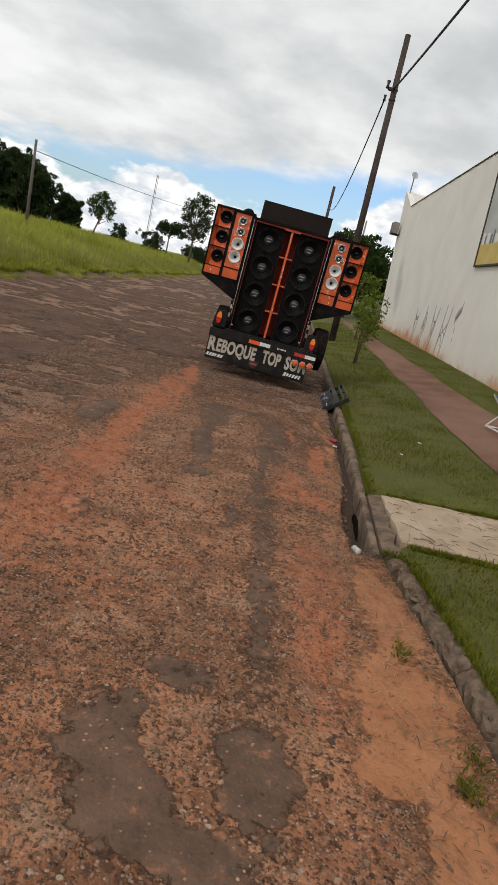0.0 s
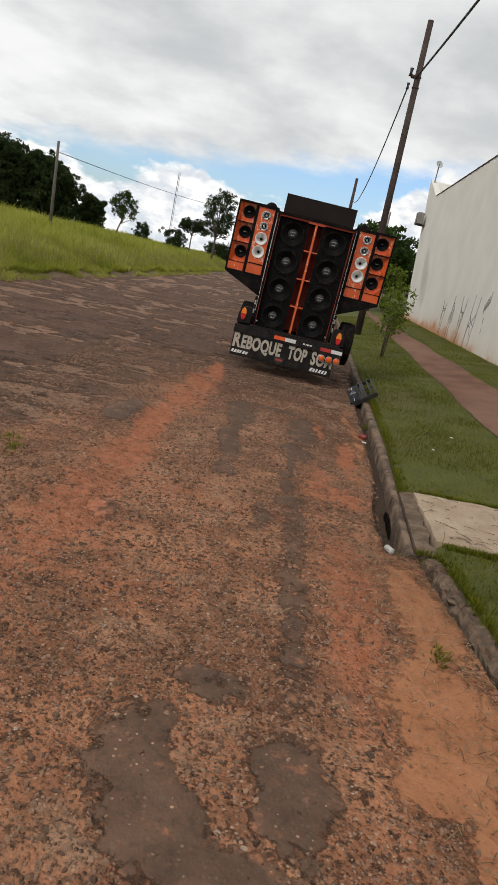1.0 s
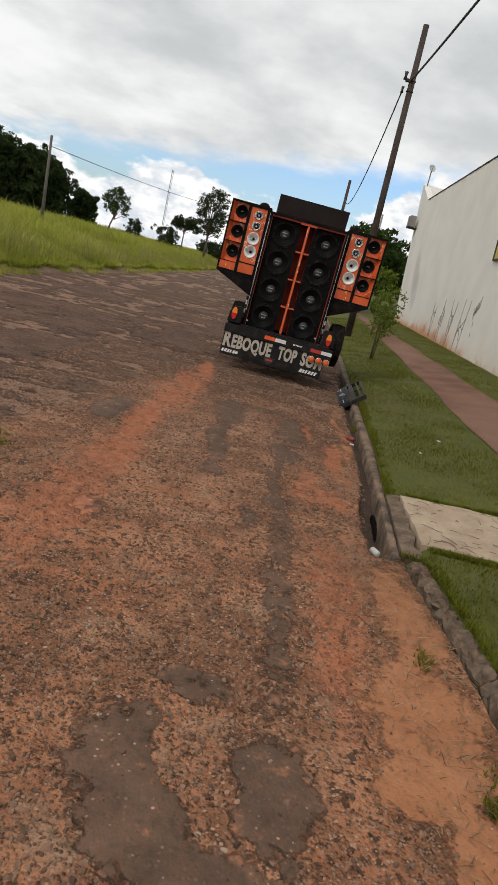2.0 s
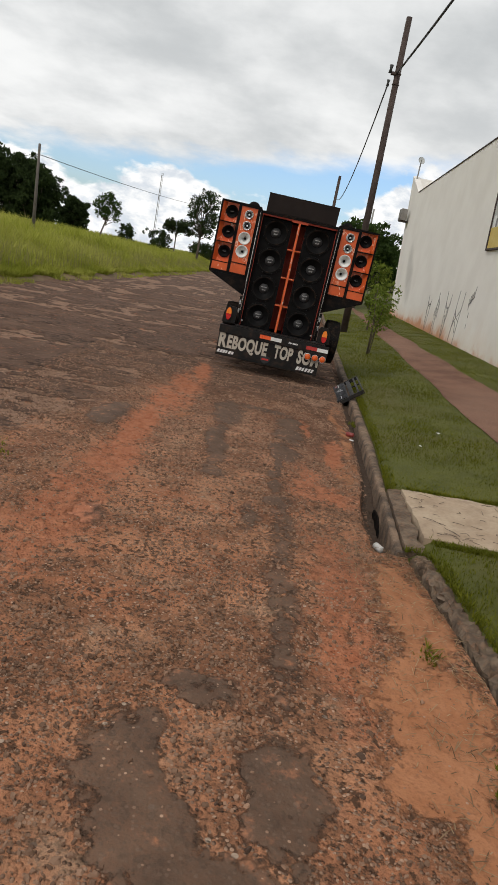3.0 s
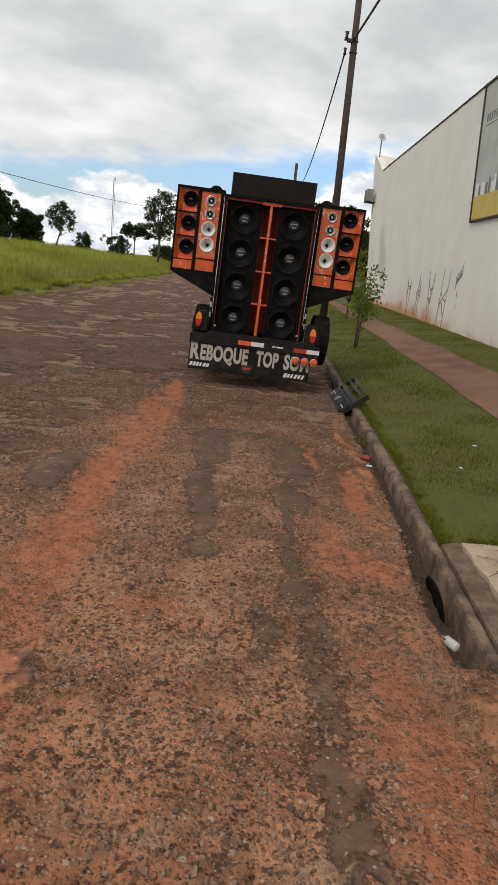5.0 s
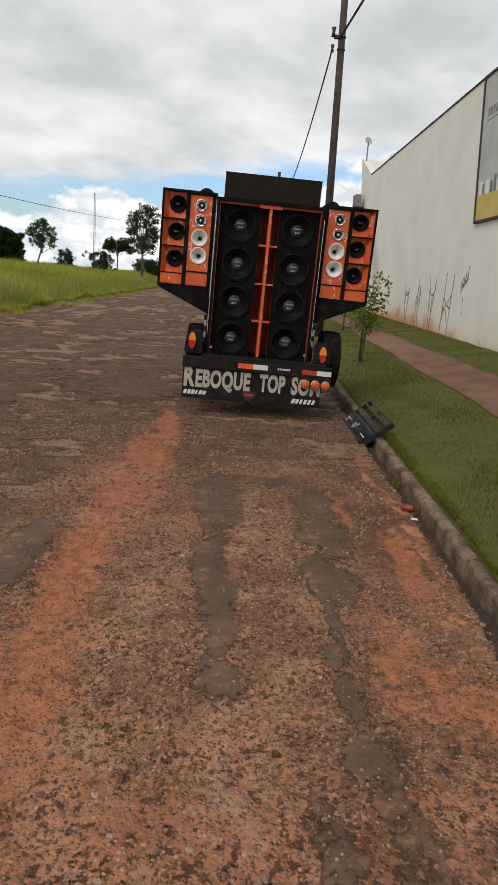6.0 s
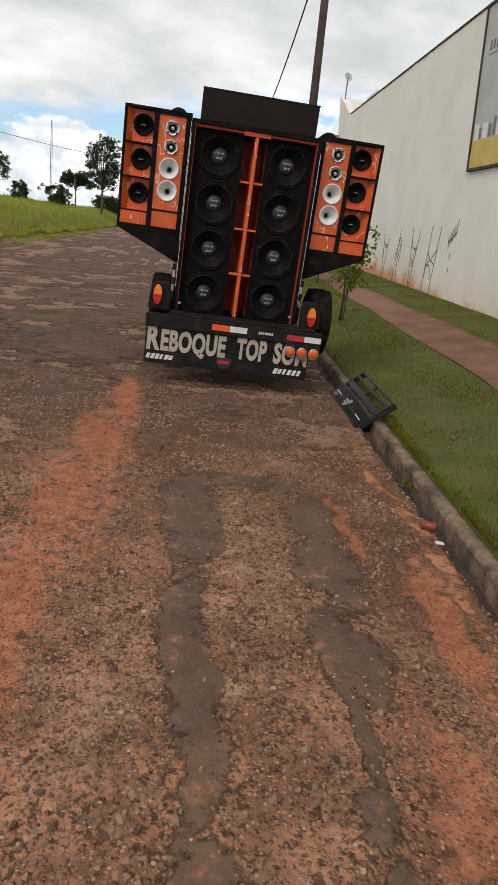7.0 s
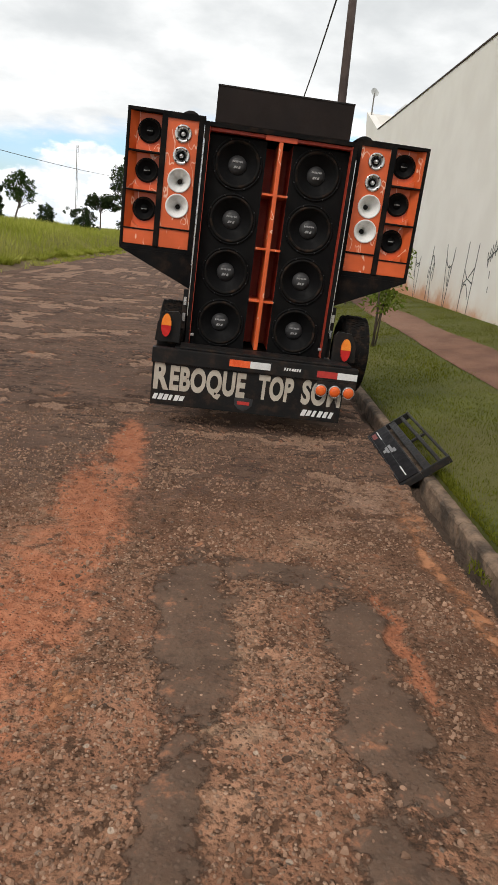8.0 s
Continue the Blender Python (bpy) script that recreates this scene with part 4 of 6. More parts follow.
        print_bars(d, hx, face + 0.072, hz, 0.042, 0.008, M["print_grey"], 0.2, 5, seed=3)
    part("low_panel", box(fresh(), x0, x1, face + 0.010, face + 0.03, 1.262, 1.375, 0.003), M["orange"], w, "marbled orange low panel")
    # bay dividers
    for i in range(4):
        z1 = zt - 0.022 - i * (bay + 0.012) + 0.012
        part("bay_shelf", box(fresh(), x0, x1, face + 0.006, face + 0.08, z1 - 0.0115, z1 - 0.0005), M["black_carpet"], w)
    part("rubber_cap", lathe(fresh(), [(0.085, 0.03), (0.085, -0.03), (0.06, -0.045), (0.0, -0.045)], 24, pose(X(lo + 0.12), face + 0.35, zt - 0.012, 0, 0, 0)), M["rubber"], w, smooth=True)
    part("edge_strip", box(fresh(), *bs(lo + 0.002, lo + 0.006), face - 0.006, face - 0.001, 1.16, 2.12), M["silver"], w, "thin silver edge strip")


def fresh_wing(sx, lo, hi, face, zb, zt):
    bm = fresh()
    o = lambda a, b: sorted((sx * a, sx * b))
    back = 1.05
    box(bm, *o(hi - 0.020, hi), face, back, zb, zt, 0.003)
    box(bm, *o(lo, lo + 0.045), face, back, zb, zt, 0.003)
    box(bm, *o(lo + 0.263, lo + 0.303), face, back, zb + 0.021, zt - 0.021, 0.003)
    box(bm, *o(lo + 0.0455, hi - 0.0205), face, back, zt - 0.020, zt)
    box(bm, *o(lo + 0.0455, hi - 0.0205), face, back, zb, zb + 0.032)
    box(bm, *o(lo + 0.0455, lo + 0.2625), face + 0.0, face + 0.03, zt - 0.04, zt - 0.0205)
    box(bm, *o(lo + 0.0455, lo + 0.2625), face + 0.001, face + 0.03, 1.393, 1.404)
    box(bm, *o(lo + 0.0455, hi - 0.0205), face + 0.20, face + 0.22, zb + 0.033, zt - 0.0205)
    prism(bm, [(sx * lo, zb - 0.001), (sx * hi, zb - 0.001), (sx * lo, 0.985)], face + 0.001, back)
    return bm


wing(-1)
wing(1)

# mud flap with lettering
FLAP_Y = 0.020
flap = part("mud_flap", box(fresh(), -0.742, 0.668, FLAP_Y, FLAP_Y + 0.012, 0.165, 0.474, 0.003), M["black_paint"], trailer, "black lettered rear flap")


def words(text, x, z, size, width, mat, parent, depth=0.002, y=FLAP_Y):
    """Raised lettering in the built-in font, squeezed to a given width, standing on a face towards -y."""
    cu = bpy.data.curves.new(text.lower().replace(" ", "_"), "FONT")
    cu.body, cu.size, cu.extrude, cu.offset = text, size, depth / 2, size * 0.044
    cu.space_character = 1.06
    cu.align_x, cu.align_y = "LEFT", "BOTTOM_BASELINE"
    cu.resolution_u = 4
    tmp = bpy.data.objects.new("tmp", cu)
    scene.collection.objects.link(tmp)
    bpy.context.view_layer.update()
    me = bpy.data.meshes.new_from_object(tmp.evaluated_get(bpy.context.evaluated_depsgraph_get()))
    bpy.data.objects.remove(tmp)
    xs = [v.co.x for v in me.vertices]
    s = width / (max(xs) - min(xs))
    me.transform(pose(x, y - depth / 2 - 0.0006, z, 90, 0, 0) @ Matrix.Diagonal((s, 1, 1, 1)) @ Matrix.Translation((-min(xs), 0, 0)))
    me.materials.clear()
    me.materials.append(mat)
    ob = new("lettering", me)
    ob.parent = parent
    ob["label"] = "cream block lettering"
    return ob


words("R", -0.727, 0.290, 0.272, 0.112, M["cream"], flap)
words("EBOQUE", -0.610, 0.290, 0.238, 0.552, M["cream"], flap)
words("TOP", 0.035, 0.294, 0.238, 0.262, M["cream"], flap)
words("SOM", 0.360, 0.294, 0.238, 0.298, M["cream"], flap)
print_bars(flap, -0.605, FLAP_Y - 0.0006, 0.225, 0.23, 0.045, M["print_white"], 0.35, 6, seed=5)
print_bars(flap, 0.505, FLAP_Y - 0.0006, 0.220, 0.25, 0.05, M["print_white"], 0.35, 6, seed=6)
bm = fresh()
prism(bm, [(-0.13, 0.275), (-0.06, 0.285), (0.01, 0.275), (0.005, 0.225), (-0.025, 0.195), (-0.06, 0.182), (-0.095, 0.195), (-0.125, 0.225)], FLAP_Y - 0.002, FLAP_Y - 0.0006)
emblem = part("emblem", bm, M["cap"], flap, "grey shield emblem")
part("emblem_band", box(fresh(), -0.105, -0.015, FLAP_Y - 0.0035, FLAP_Y - 0.0022, 0.228, 0.252), M["print_red"], emblem, "red band")

# reflectors, lamps
def strip(x0, x1, z0, z1, mat, label):
    part("reflector", box(fresh(), x0, x1, -0.004, -0.0005, z0, z1, 0.001), mat, beam, label)


strip(-0.195, -0.045, 0.508, 0.558, M["reflect_orange"], "orange reflector strip")
strip(-0.044, 0.105, 0.508, 0.558, M["print_white"], "white reflector strip")
strip(0.450, 0.600, 0.500, 0.548, M["print_red"], "dark red reflector strip")
strip(0.601, 0.748, 0.500, 0.548, M["print_white"], "white reflector strip")
print_bars(beam, 0.27, -0.0006, 0.532, 0.13, 0.022, M["print_white"], 0.2, 7, seed=8)
bracket = part("lamp_bracket", box(fresh(), 0.46, 0.75, -0.001, 0.012, 0.385, 0.474, 0.002), M["black_paint"], trailer)
for i in range(3):
    at = pose(0.492 + 0.103 * i, -0.002, 0.408)
    lamp = part("round_lamp", lathe(fresh(), [(0.046, 0.0), (0.046, -0.018), (0.043, -0.023), (0.039, -0.020)], 28, at), M["silver"], trailer, "round amber lamp with chrome ring", True)
    part("lens", lathe(fresh(), [(0.040, -0.016), (0.037, -0.026), (0.025, -0.032), (0, -0.034)], 28, at), M["amber_red"], lamp, "amber lens", True)

for sx in (-1, 1):
    # tail-lamp plate on the mudguard
    bm = fresh()
    x0 = 0.575
    low = 0.045 if sx < 0 else 0.05
    pts = [(x0, 0.602), (0.755, 0.602), (0.745, 0.78 - low), (0.70, 0.865 - low), (0.60, 0.872 - low), (x0, 0.84 - low)]
    prism(bm, [(sx * a, b) for a, b in pts], 0.20, 0.24)
    guard = part("mudguard", bm, M["black_paint"], trailer, "black steel mudguard plate")
    x, z = (-0.678, 0.725) if sx < 0 else (0.668, 0.695)
    bm = fresh()
    for z0, z1 in ((0.0, 0.083),):
        prism(bm, [(x + 0.036 * math.cos(a), z + z0 + 0.083 * math.sin(a)) for a in [math.pi * k / 10 for k in range(11)]], 0.165, 0.199)
    tl = part("tail_lamp", bm, M["amber"], guard, "amber upper tail lamp lens")
    part("tail_lens", prism(fresh(), [(x + 0.036 * math.cos(a), z - 0.001 + 0.083 * math.sin(a)) for a in [math.pi + math.pi * k / 10 for k in range(11)]], 0.165, 0.199), M["red_lens"], tl, "red lower tail lamp lens")
    # wheel
    R, WX, WY, WZ = 0.30, 0.645 if sx < 0 else 0.785, 0.60, 0.615 if sx > 0 else 0.57
    at = pose(sx * WX, WY, WZ) @ pose(0, 0, 0, 0, 0, 90)
    tyre = lathe(fresh(), [(0.18, -0.085), (0.24, -0.105), (0.272, -0.10), (0.292, -0.088), (R, -0.06), (R, 0.06), (0.292, 0.088), (0.272, 0.10), (0.24, 0.105), (0.18, 0.085)], 40, at)
    wheel = part("spare_wheel", tyre, M["rubber"], trailer, "worn black spare tyre", True)
    bm = fresh()
    for k in range(64):
        for o, w in ((-0.075, 0.016), (-0.036, 0.015), (0.0, 0.013), (0.036, 0.015), (0.075, 0.016)):
            box(bm, o - w, o + w, -0.0115, 0.0115, R - 0.004, R + 0.004 - (0.006 if abs(o) > 0.05 else 0), 0, pose(sx * WX, WY, WZ) @ pose(0, 0, 0, 360 * (k + (0.5 if o else 0)) / 64, 0, 0))
    part("tread", bm, M["rubber"], wheel)
    part("rim", lathe(fresh(), [(0.18, -0.08), (0.16, -0.06), (0.14, -0.03), (0.06, -0.05), (0.0, -0.05)], 28, at), M["silver"], wheel, "steel rim", True)
    part("rim", lathe(fresh(), [(0.18, 0.08), (0.16, 0.06), (0.14, 0.03), (0.06, 0.05), (0.0, 0.05)], 28, at), M["silver"], wheel, "steel rim", True)
    at = pose(sx * 0.50, 1.55, 0.305 + sx * 0.014) @ pose(0, 0, 0, 0, 0, 90)
    road_wheel = part("road_wheel", lathe(fresh(), [(0.18, -0.07), (0.24, -0.085), (0.28, -0.08), (0.30, -0.05), (0.30, 0.05), (0.28, 0.08), (0.24, 0.085), (0.18, 0.07)], 36, at), M["rubber"], trailer, "worn black tyre", True)
    part("rim", lathe(fresh(), [(0.18, 0.07), (0.15, 0.04), (0.06, 0.05), (0.0, 0.05)], 24, at), M["silver"], road_wheel, "steel rim", True)
    part("spare_bracket", box(fresh(), *sorted((sx * 0.505, sx * 0.56)), 0.56, 0.64, 0.42, 0.66, 0.004), M["black_paint"], trailer)
    # hinge bracket between wing and deck
    hinge = part("hinge_post", box(fresh(), *sorted((sx * 0.546, sx * 0.580)), 0.33, 0.37, 0.60, 0.985, 0.003), M["black_paint"], trailer)
    for zz in (0.78, 0.90):
        part("hinge_plate", box(fresh(), *sorted((sx * 0.552, sx * 0.574)), 0.322, 0.329, zz - 0.03, zz + 0.03, 0.002), M["silver"], hinge, "bright hinge plate")
part("axle", box(fresh(), -0.44, 0.44, 1.52, 1.58, 0.28, 0.33, 0.005), M["black_paint"], trailer)


# ---- poles and cables ----
def utility_pole(x, y, z0, h, r0, r1, mat, label, lean=(0, 0)):
    p = tagged(new("utility_pole"), label, "pole", "poles along the street")
    p.location = (x, y, z0)
    part("shaft", tube(fresh(), [(0, 0, -0.2), (lean[0] * 0.5, lean[1] * 0.5, h * 0.5), (lean[0], lean[1], h)], [r0, (r0 + r1) / 2, r1], 12), mat, p, smooth=True)
    return p


pole = utility_pole(1.98, 9.5, 0.2, 7.70, 0.098, 0.072, M["pole_wood"], "tall brown utility pole with cable clamps", (-0.13, 0))
clamp = part("clamp", box(fresh(), -0.28, -0.14, -0.08, 0.02, 6.38, 6.45, 0.01), M["pole_wood"], pole)
part("insulator", lathe(fresh(), [(0.0, -0.10), (0.05, -0.09), (0.03, 0.0), (0.05, 0.09), (0, 0.10)], 12, pose(-0.30, -0.05, 6.50, 90)), M["cable"], pole, smooth=True)
part("insulator", lathe(fresh(), [(0.0, -0.08), (0.04, -0.07), (0.025, 0.0), (0.04, 0.07), (0, 0.08)], 12, pose(-0.30, -0.05, 6.18, 90)), M["cable"], pole, smooth=True)
for z in (6.18, 6.42):
    part("band", lathe(fresh(), [(0.092, -0.012), (0.092, 0.012), (0.07, 0.012), (0.07, -0.012), (0.092, -0.012)], 14, pose(-0.13 * z / 7.7, 0, z, 90)), M["pole_wood"], pole)
utility_pole(2.95, 42, 0.2, 8.4, 0.15, 0.10, M["pole_wood"], "distant dark utility pole")
utility_pole(7.95, 60, 0.2, 8.6, 0.11, 0.08, M["pole_grey"], "thin distant grey utility pole")
utility_pole(-12.7, 26, 0.6, 4.5, 0.095, 0.06, M["pole_mid"], "grey-brown fence-side pole in the tall grass", (-0.12, 0))


def cable(points, r, sag, label):
    a, b = Vector(points[0]), Vector(points[1])
    pts = [a.lerp(b, i / 24) - Vector((0, 0, sag * 4 * (i / 24) * (1 - i / 24))) for i in range(25)]
    ob = mesh_object("overhead_cable", tube(fresh(), pts, r, 6), M["cable"])
    return tagged(ob, label, "cable", "overhead cables")


cable(((1.84, 9.42, 6.62), (2.5, -22, 7.3)), 0.024, 0.55, "twisted black overhead power cable")
cable(((1.70, 9.5, 6.45), (2.95, 42, 7.3)), 0.018, 1.3, "sagging black overhead cable")
cable(((-12.78, 26, 4.6), (-9, 110, 9.5)), 0.018, 0.6, "thin overhead cable across the field")

# radio mast far off
mast = tagged(new("radio_mast"), "slender lattice radio mast beyond the trees", "mast")
mast.location = (-13.3, 62, 0.8)
bm = fresh()
for a in range(3):
    c = (0.09 * math.cos(a * 2.094), 0.09 * math.sin(a * 2.094))
    tube(bm, [(*c, 0), (*c, 7.6)], 0.018, 5)
part("lattice", bm, M["pole_grey"], mast)
bm = fresh()
for i in range(30):
    a, b = i * 2.094, (i + 1) * 2.094
    tube(bm, [(0.09 * math.cos(a), 0.09 * math.sin(a), i * 0.25), (0.09 * math.cos(b), 0.09 * math.sin(b), i * 0.25 + 0.25)], 0.010, 4)
part("bracing", bm, M["pole_grey"], mast)


# ---- trees ----
def leaf_cloud(blobs, count, size, seed, mat, name, parent=None, squash=0.8):
    """Many small bent leaves spread over clumps (x, y, z, r)."""
    rg = np.random.default_rng(seed)
    b = np.array(blobs)
    wts = b[:, 3] ** 2
    pick = rg.choice(len(b), count, p=wts / wts.sum())
    d = rg.normal(size=(count, 3))
    d /= np.linalg.norm(d, axis=1)[:, None]
    rad = b[pick, 3] * 1.15 * rg.random(count) ** 0.45
    c = b[pick, :3] + d * rad[:, None] * (1, 1, squash)
    u = rg.normal(size=(count, 3))
    u /= np.linalg.norm(u, axis=1)[:, None]
    w = np.cross(u, rg.normal(size=(count, 3)))
    w /= np.linalg.norm(w, axis=1)[:, None]
    s = size * (0.6 + 0.8 * rg.random(count))[:, None]
    n = np.cross(u, w)
    verts = np.stack([c - u * s, c - w * s * 0.45 + n * s * 0.12, c + u * s, c + w * s * 0.45 + n * s * 0.12], 1).reshape(-1, 3)
    i = np.arange(count) * 4
    faces = np.concatenate([np.stack([i, i + 1, i + 2], 1), np.stack([i, i + 2, i + 3], 1)])
    ob = raw_mesh(name, verts.tolist(), faces.tolist(), mat)
    ob.parent = parent
    return ob


def tree(x, y, z, h, spread, trunk_h, seed, mat, label, leaves, size, blobs=14, flat=0.7, lean=0.0, r=None, cat="tree"):
    """Tapered trunk, forking limbs, and a crown of small leaves in uneven clumps at the limb ends."""
    rr = random.Random(seed)
    t = tagged(new("tree"), label, cat, "trees round the field")
    t.location = (x, y, z)
    r = r or h * 0.024
    top = Vector((lean * h * 0.5, 0, trunk_h))
    bm = fresh()
    tube(bm, [(0, 0, -0.4), (lean * h * 0.2, 0.02 * h, trunk_h * 0.5), top, top + Vector((lean * h * 0.2, 0, (h - trunk_h) * 0.6))], [r * 1.3, r, r * 0.8, r * 0.3], 8)
    cl = []
    for i in range(blobs):
        a = i * 2.4 + rr.uniform(-0.6, 0.6)
        up = (i + 0.5) / blobs
        q = math.sqrt(max(1 - ((up - 0.35) / 0.75) ** 2, 0.05)) if flat < 0.75 else 1.0 - 0.25 * up
        rad = spread * q * rr.uniform(0.35, 0.95)
        zc = trunk_h + (h - trunk_h) * (0.04 + 0.86 * up)
        p = Vector((top.x + rad * math.cos(a), rad * math.sin(a), zc))
        cl.append((p.x, p.y, p.z, spread * rr.uniform(0.20, 0.34)))
        for k in range(4):
            o = Vector((rr.gauss(0, 1), rr.gauss(0, 1), rr.gauss(0, 0.6))) * spread * 0.26
            cl.append((p.x + o.x, p.y + o.y, p.z + o.z, spread * rr.uniform(0.08, 0.17)))
        mid = top.lerp(p, 0.5) + Vector((0, 0, -0.05 * h))
        tube(bm, [top + Vector((0, 0, -trunk_h * rr.uniform(0.0, 0.25))), mid, p], [r * 0.5, r * 0.3, r * 0.1], 5)
    part("trunk", bm, M["bark"], t, smooth=True)
    leaf_cloud(cl, leaves, size, seed, mat, "crown", t)
    return t


tree(-8.1, 58, 0.8, 6.6, 1.62, 2.4, 3, M["leaf_dark"], "tall slender dark tree at the roadside", 7000, 0.085, 30, 0.5, r=0.10)
tree(-10.7, 60, 0.8, 3.25, 1.5, 2.35, 5, M["leaf_dark"], "small flat-topped dark tree", 4200, 0.09, 14, 0.9, r=0.06)
tree(-16.25, 52, 0.8, 4.25, 1.25, 1.9, 8, M["leaf_mid"], "leaning tree with an open crown in the pasture", 2600, 0.095, 18, 0.6, 0.24, r=0.07)
for i, (x, y, h, s) in enumerate([(-12.3, 60, 2.4, 1.15), (-16.9, 66, 2.5, 0.95), (-9.6, 72, 2.1, 1.3), (-8.0, 72, 2.1, 1.5), (-5.2, 78, 2.2, 1.8), (-1.5, 84, 2.4, 2.0)]):
    tree(x, y, 0.6, h, s, 0.15, 20 + i, M["leaf_dark"], "low rounded dark bush at the field's end", 4200, 0.09, 24, 0.5, cat="bush")
rw = random.Random(9)
for i in range(24):
    u = i / 23
    x = -46 + 22.1 * u + rw.uniform(-0.5, 0.5)
    yy = 62 + rw.uniform(-2, 6)
    h = float(np.interp(x, [-40, -30, -26.5, -24.5, -23], [8.6, 8.2, 7.3, 5.9, 4.2])) * rw.uniform(0.92, 1.05)
    tree(x, yy, 0.5, h, 2.3 if x < -24 else 1.7, 0.2, 40 + i, M["leaf_dark"], "dense dark green tree at the wood's edge", 9500, 0.17, 34, 0.45)
tree(3.6, 22.5, 0.4, 3.9, 1.45, 1.2, 70, M["leaf_mid"], "bushy green street tree beyond the hall", 6000, 0.11, 18, 0.5)
tree(5.0, 26.0, 0.5, 3.4, 1.5, 0.9, 71, M["leaf_mid"], "bushy green street tree beyond the hall", 4500, 0.11, 16, 0.5)


def sapling(x, y):
    t = tagged(new("sapling"), "thin young tree with sparse pale leaves on the lawn", "sapling")
    t.location = (x, y, float(lawn_z(x, y)))
    rr = random.Random(6)
    bm = fresh()
    cl = []
    for k in range(4):
        dx, dy = rr.uniform(-0.28, 0.28), rr.uniform(-0.2, 0.2)
        hh = rr.uniform(0.9, 1.5)
        tube(bm, [(0.02 * k - 0.04, 0, -0.05), (dx * 0.3, dy * 0.3, hh * 0.45), (dx, dy, hh)], [0.011, 0.008, 0.003], 6)
        for j in range(3):
            q = 0.45 + 0.25 * j
            cl.append((dx * q * 1.2, dy * q, hh * (0.5 + 0.22 * j), 0.21))
    part("stem", bm, M["bark"], t, smooth=True)
    leaf_cloud(cl, 620, 0.040, 66, M["leaf_light"], "foliage", t)
    return t


sapling(1.98, 4.45)
tree(2.75, 10.6, 0.45, 1.8, 0.52, 0.35, 72, M["leaf_light"], "slender pale green shrub beside the footpath", 1300, 0.055, 16, 0.5, r=0.02, cat="shrub")


# ---- on the hall: framed billboard, tags, air conditioner, dish ----
def along_wall(ob, y, z):
    """Set a thing flat against the street face of the hall; its local x runs towards the street's near end."""
    ob.matrix_world = Matrix.Translation((wall_x(y), y, z)) @ pose(0, 0, 0, 0, 0, -90 - math.degrees(math.atan(WALL_K)))
    return ob


def billboard():
    b = tagged(along_wall(new("billboard"), 6.72, 2.72), "framed billboard with grey picture and yellow foot on the hall wall", "billboard")
    k = 0.19
    w, h = 3.4, 2.72

    def slab(u0, u1, v0, v1, d0, d1):
        bm = fresh()
        for d in (d0, d1):
            for u, v in ((u0, v0), (u1, v0), (u1, v1), (u0, v1)):
                bm.verts.new((u - k * v, -d, v))
        bm.verts.ensure_lookup_table()
        q = bm.verts
        for f in ((0, 1, 2, 3), (7, 6, 5, 4), (0, 4, 5, 1), (1, 5, 6, 2), (2, 6, 7, 3), (3, 7, 4, 0)):
            bm.faces.new([q[i] for i in f])
        bmesh.ops.recalc_face_normals(bm, faces=bm.faces)
        return bm

    part("sheet", slab(0.045, w - 0.045, 0.045, h - 0.045, 0.004, 0.03), M["poster_grey"], b)
    part("yellow_band", slab(0.05, w - 0.05, 0.05, 0.50, 0.031, 0.034), M["poster_yellow"], b, "yellow printed band")
    rr = random.Random(12)
    u = 0.12
    while u < 2.8:
        ww, hh = rr.uniform(0.10, 0.26), rr.uniform(0.10, 0.34)
        part("printed_house", slab(u, u + ww, 0.502, 0.502 + hh, 0.031, 0.033), M["poster_dark"] if rr.random() < 0.5 else M["print_white"], b)
        u += ww + rr.uniform(0.0, 0.06)
    for i in range(7):
        part("printed_bar", slab(0.30 + 0.13 * i, 0.38 + 0.13 * i, 1.92, 2.08, 0.031, 0.033), M["poster_dark"], b)
    part("printed_bar", slab(0.28, 1.25, 1.84, 1.865, 0.031, 0.033), M["poster_dark"], b)
    for u0, u1, v0, v1 in ((0, 0.044, 0, h), (w - 0.044, w, 0, h), (0.0445, w - 0.0445, 0, 0.044), (0.0445, w - 0.0445, h - 0.044, h)):
        part("frame_bar", slab(u0, u1, v0, v1, 0.002, 0.055), M["pole_wood"], b, "dark frame bar")


M["poster_grey"] = worn("poster_grey", (0.40, 0.41, 0.40), (0.52, 0.53, 0.52), 0.6, 1.2, 30)
M["poster_yellow"] = worn("poster_yellow", (0.52, 0.38, 0.08), (0.62, 0.47, 0.13), 0.6, 2, 30)
M["poster_dark"] = worn("poster_dark", (0.12, 0.12, 0.125), (0.2, 0.2, 0.205), 0.6, 3, 30)
M["spray"] = worn("black_spray_paint", (0.035, 0.035, 0.037), (0.07, 0.07, 0.072), 0.7, 8, 60)
billboard()


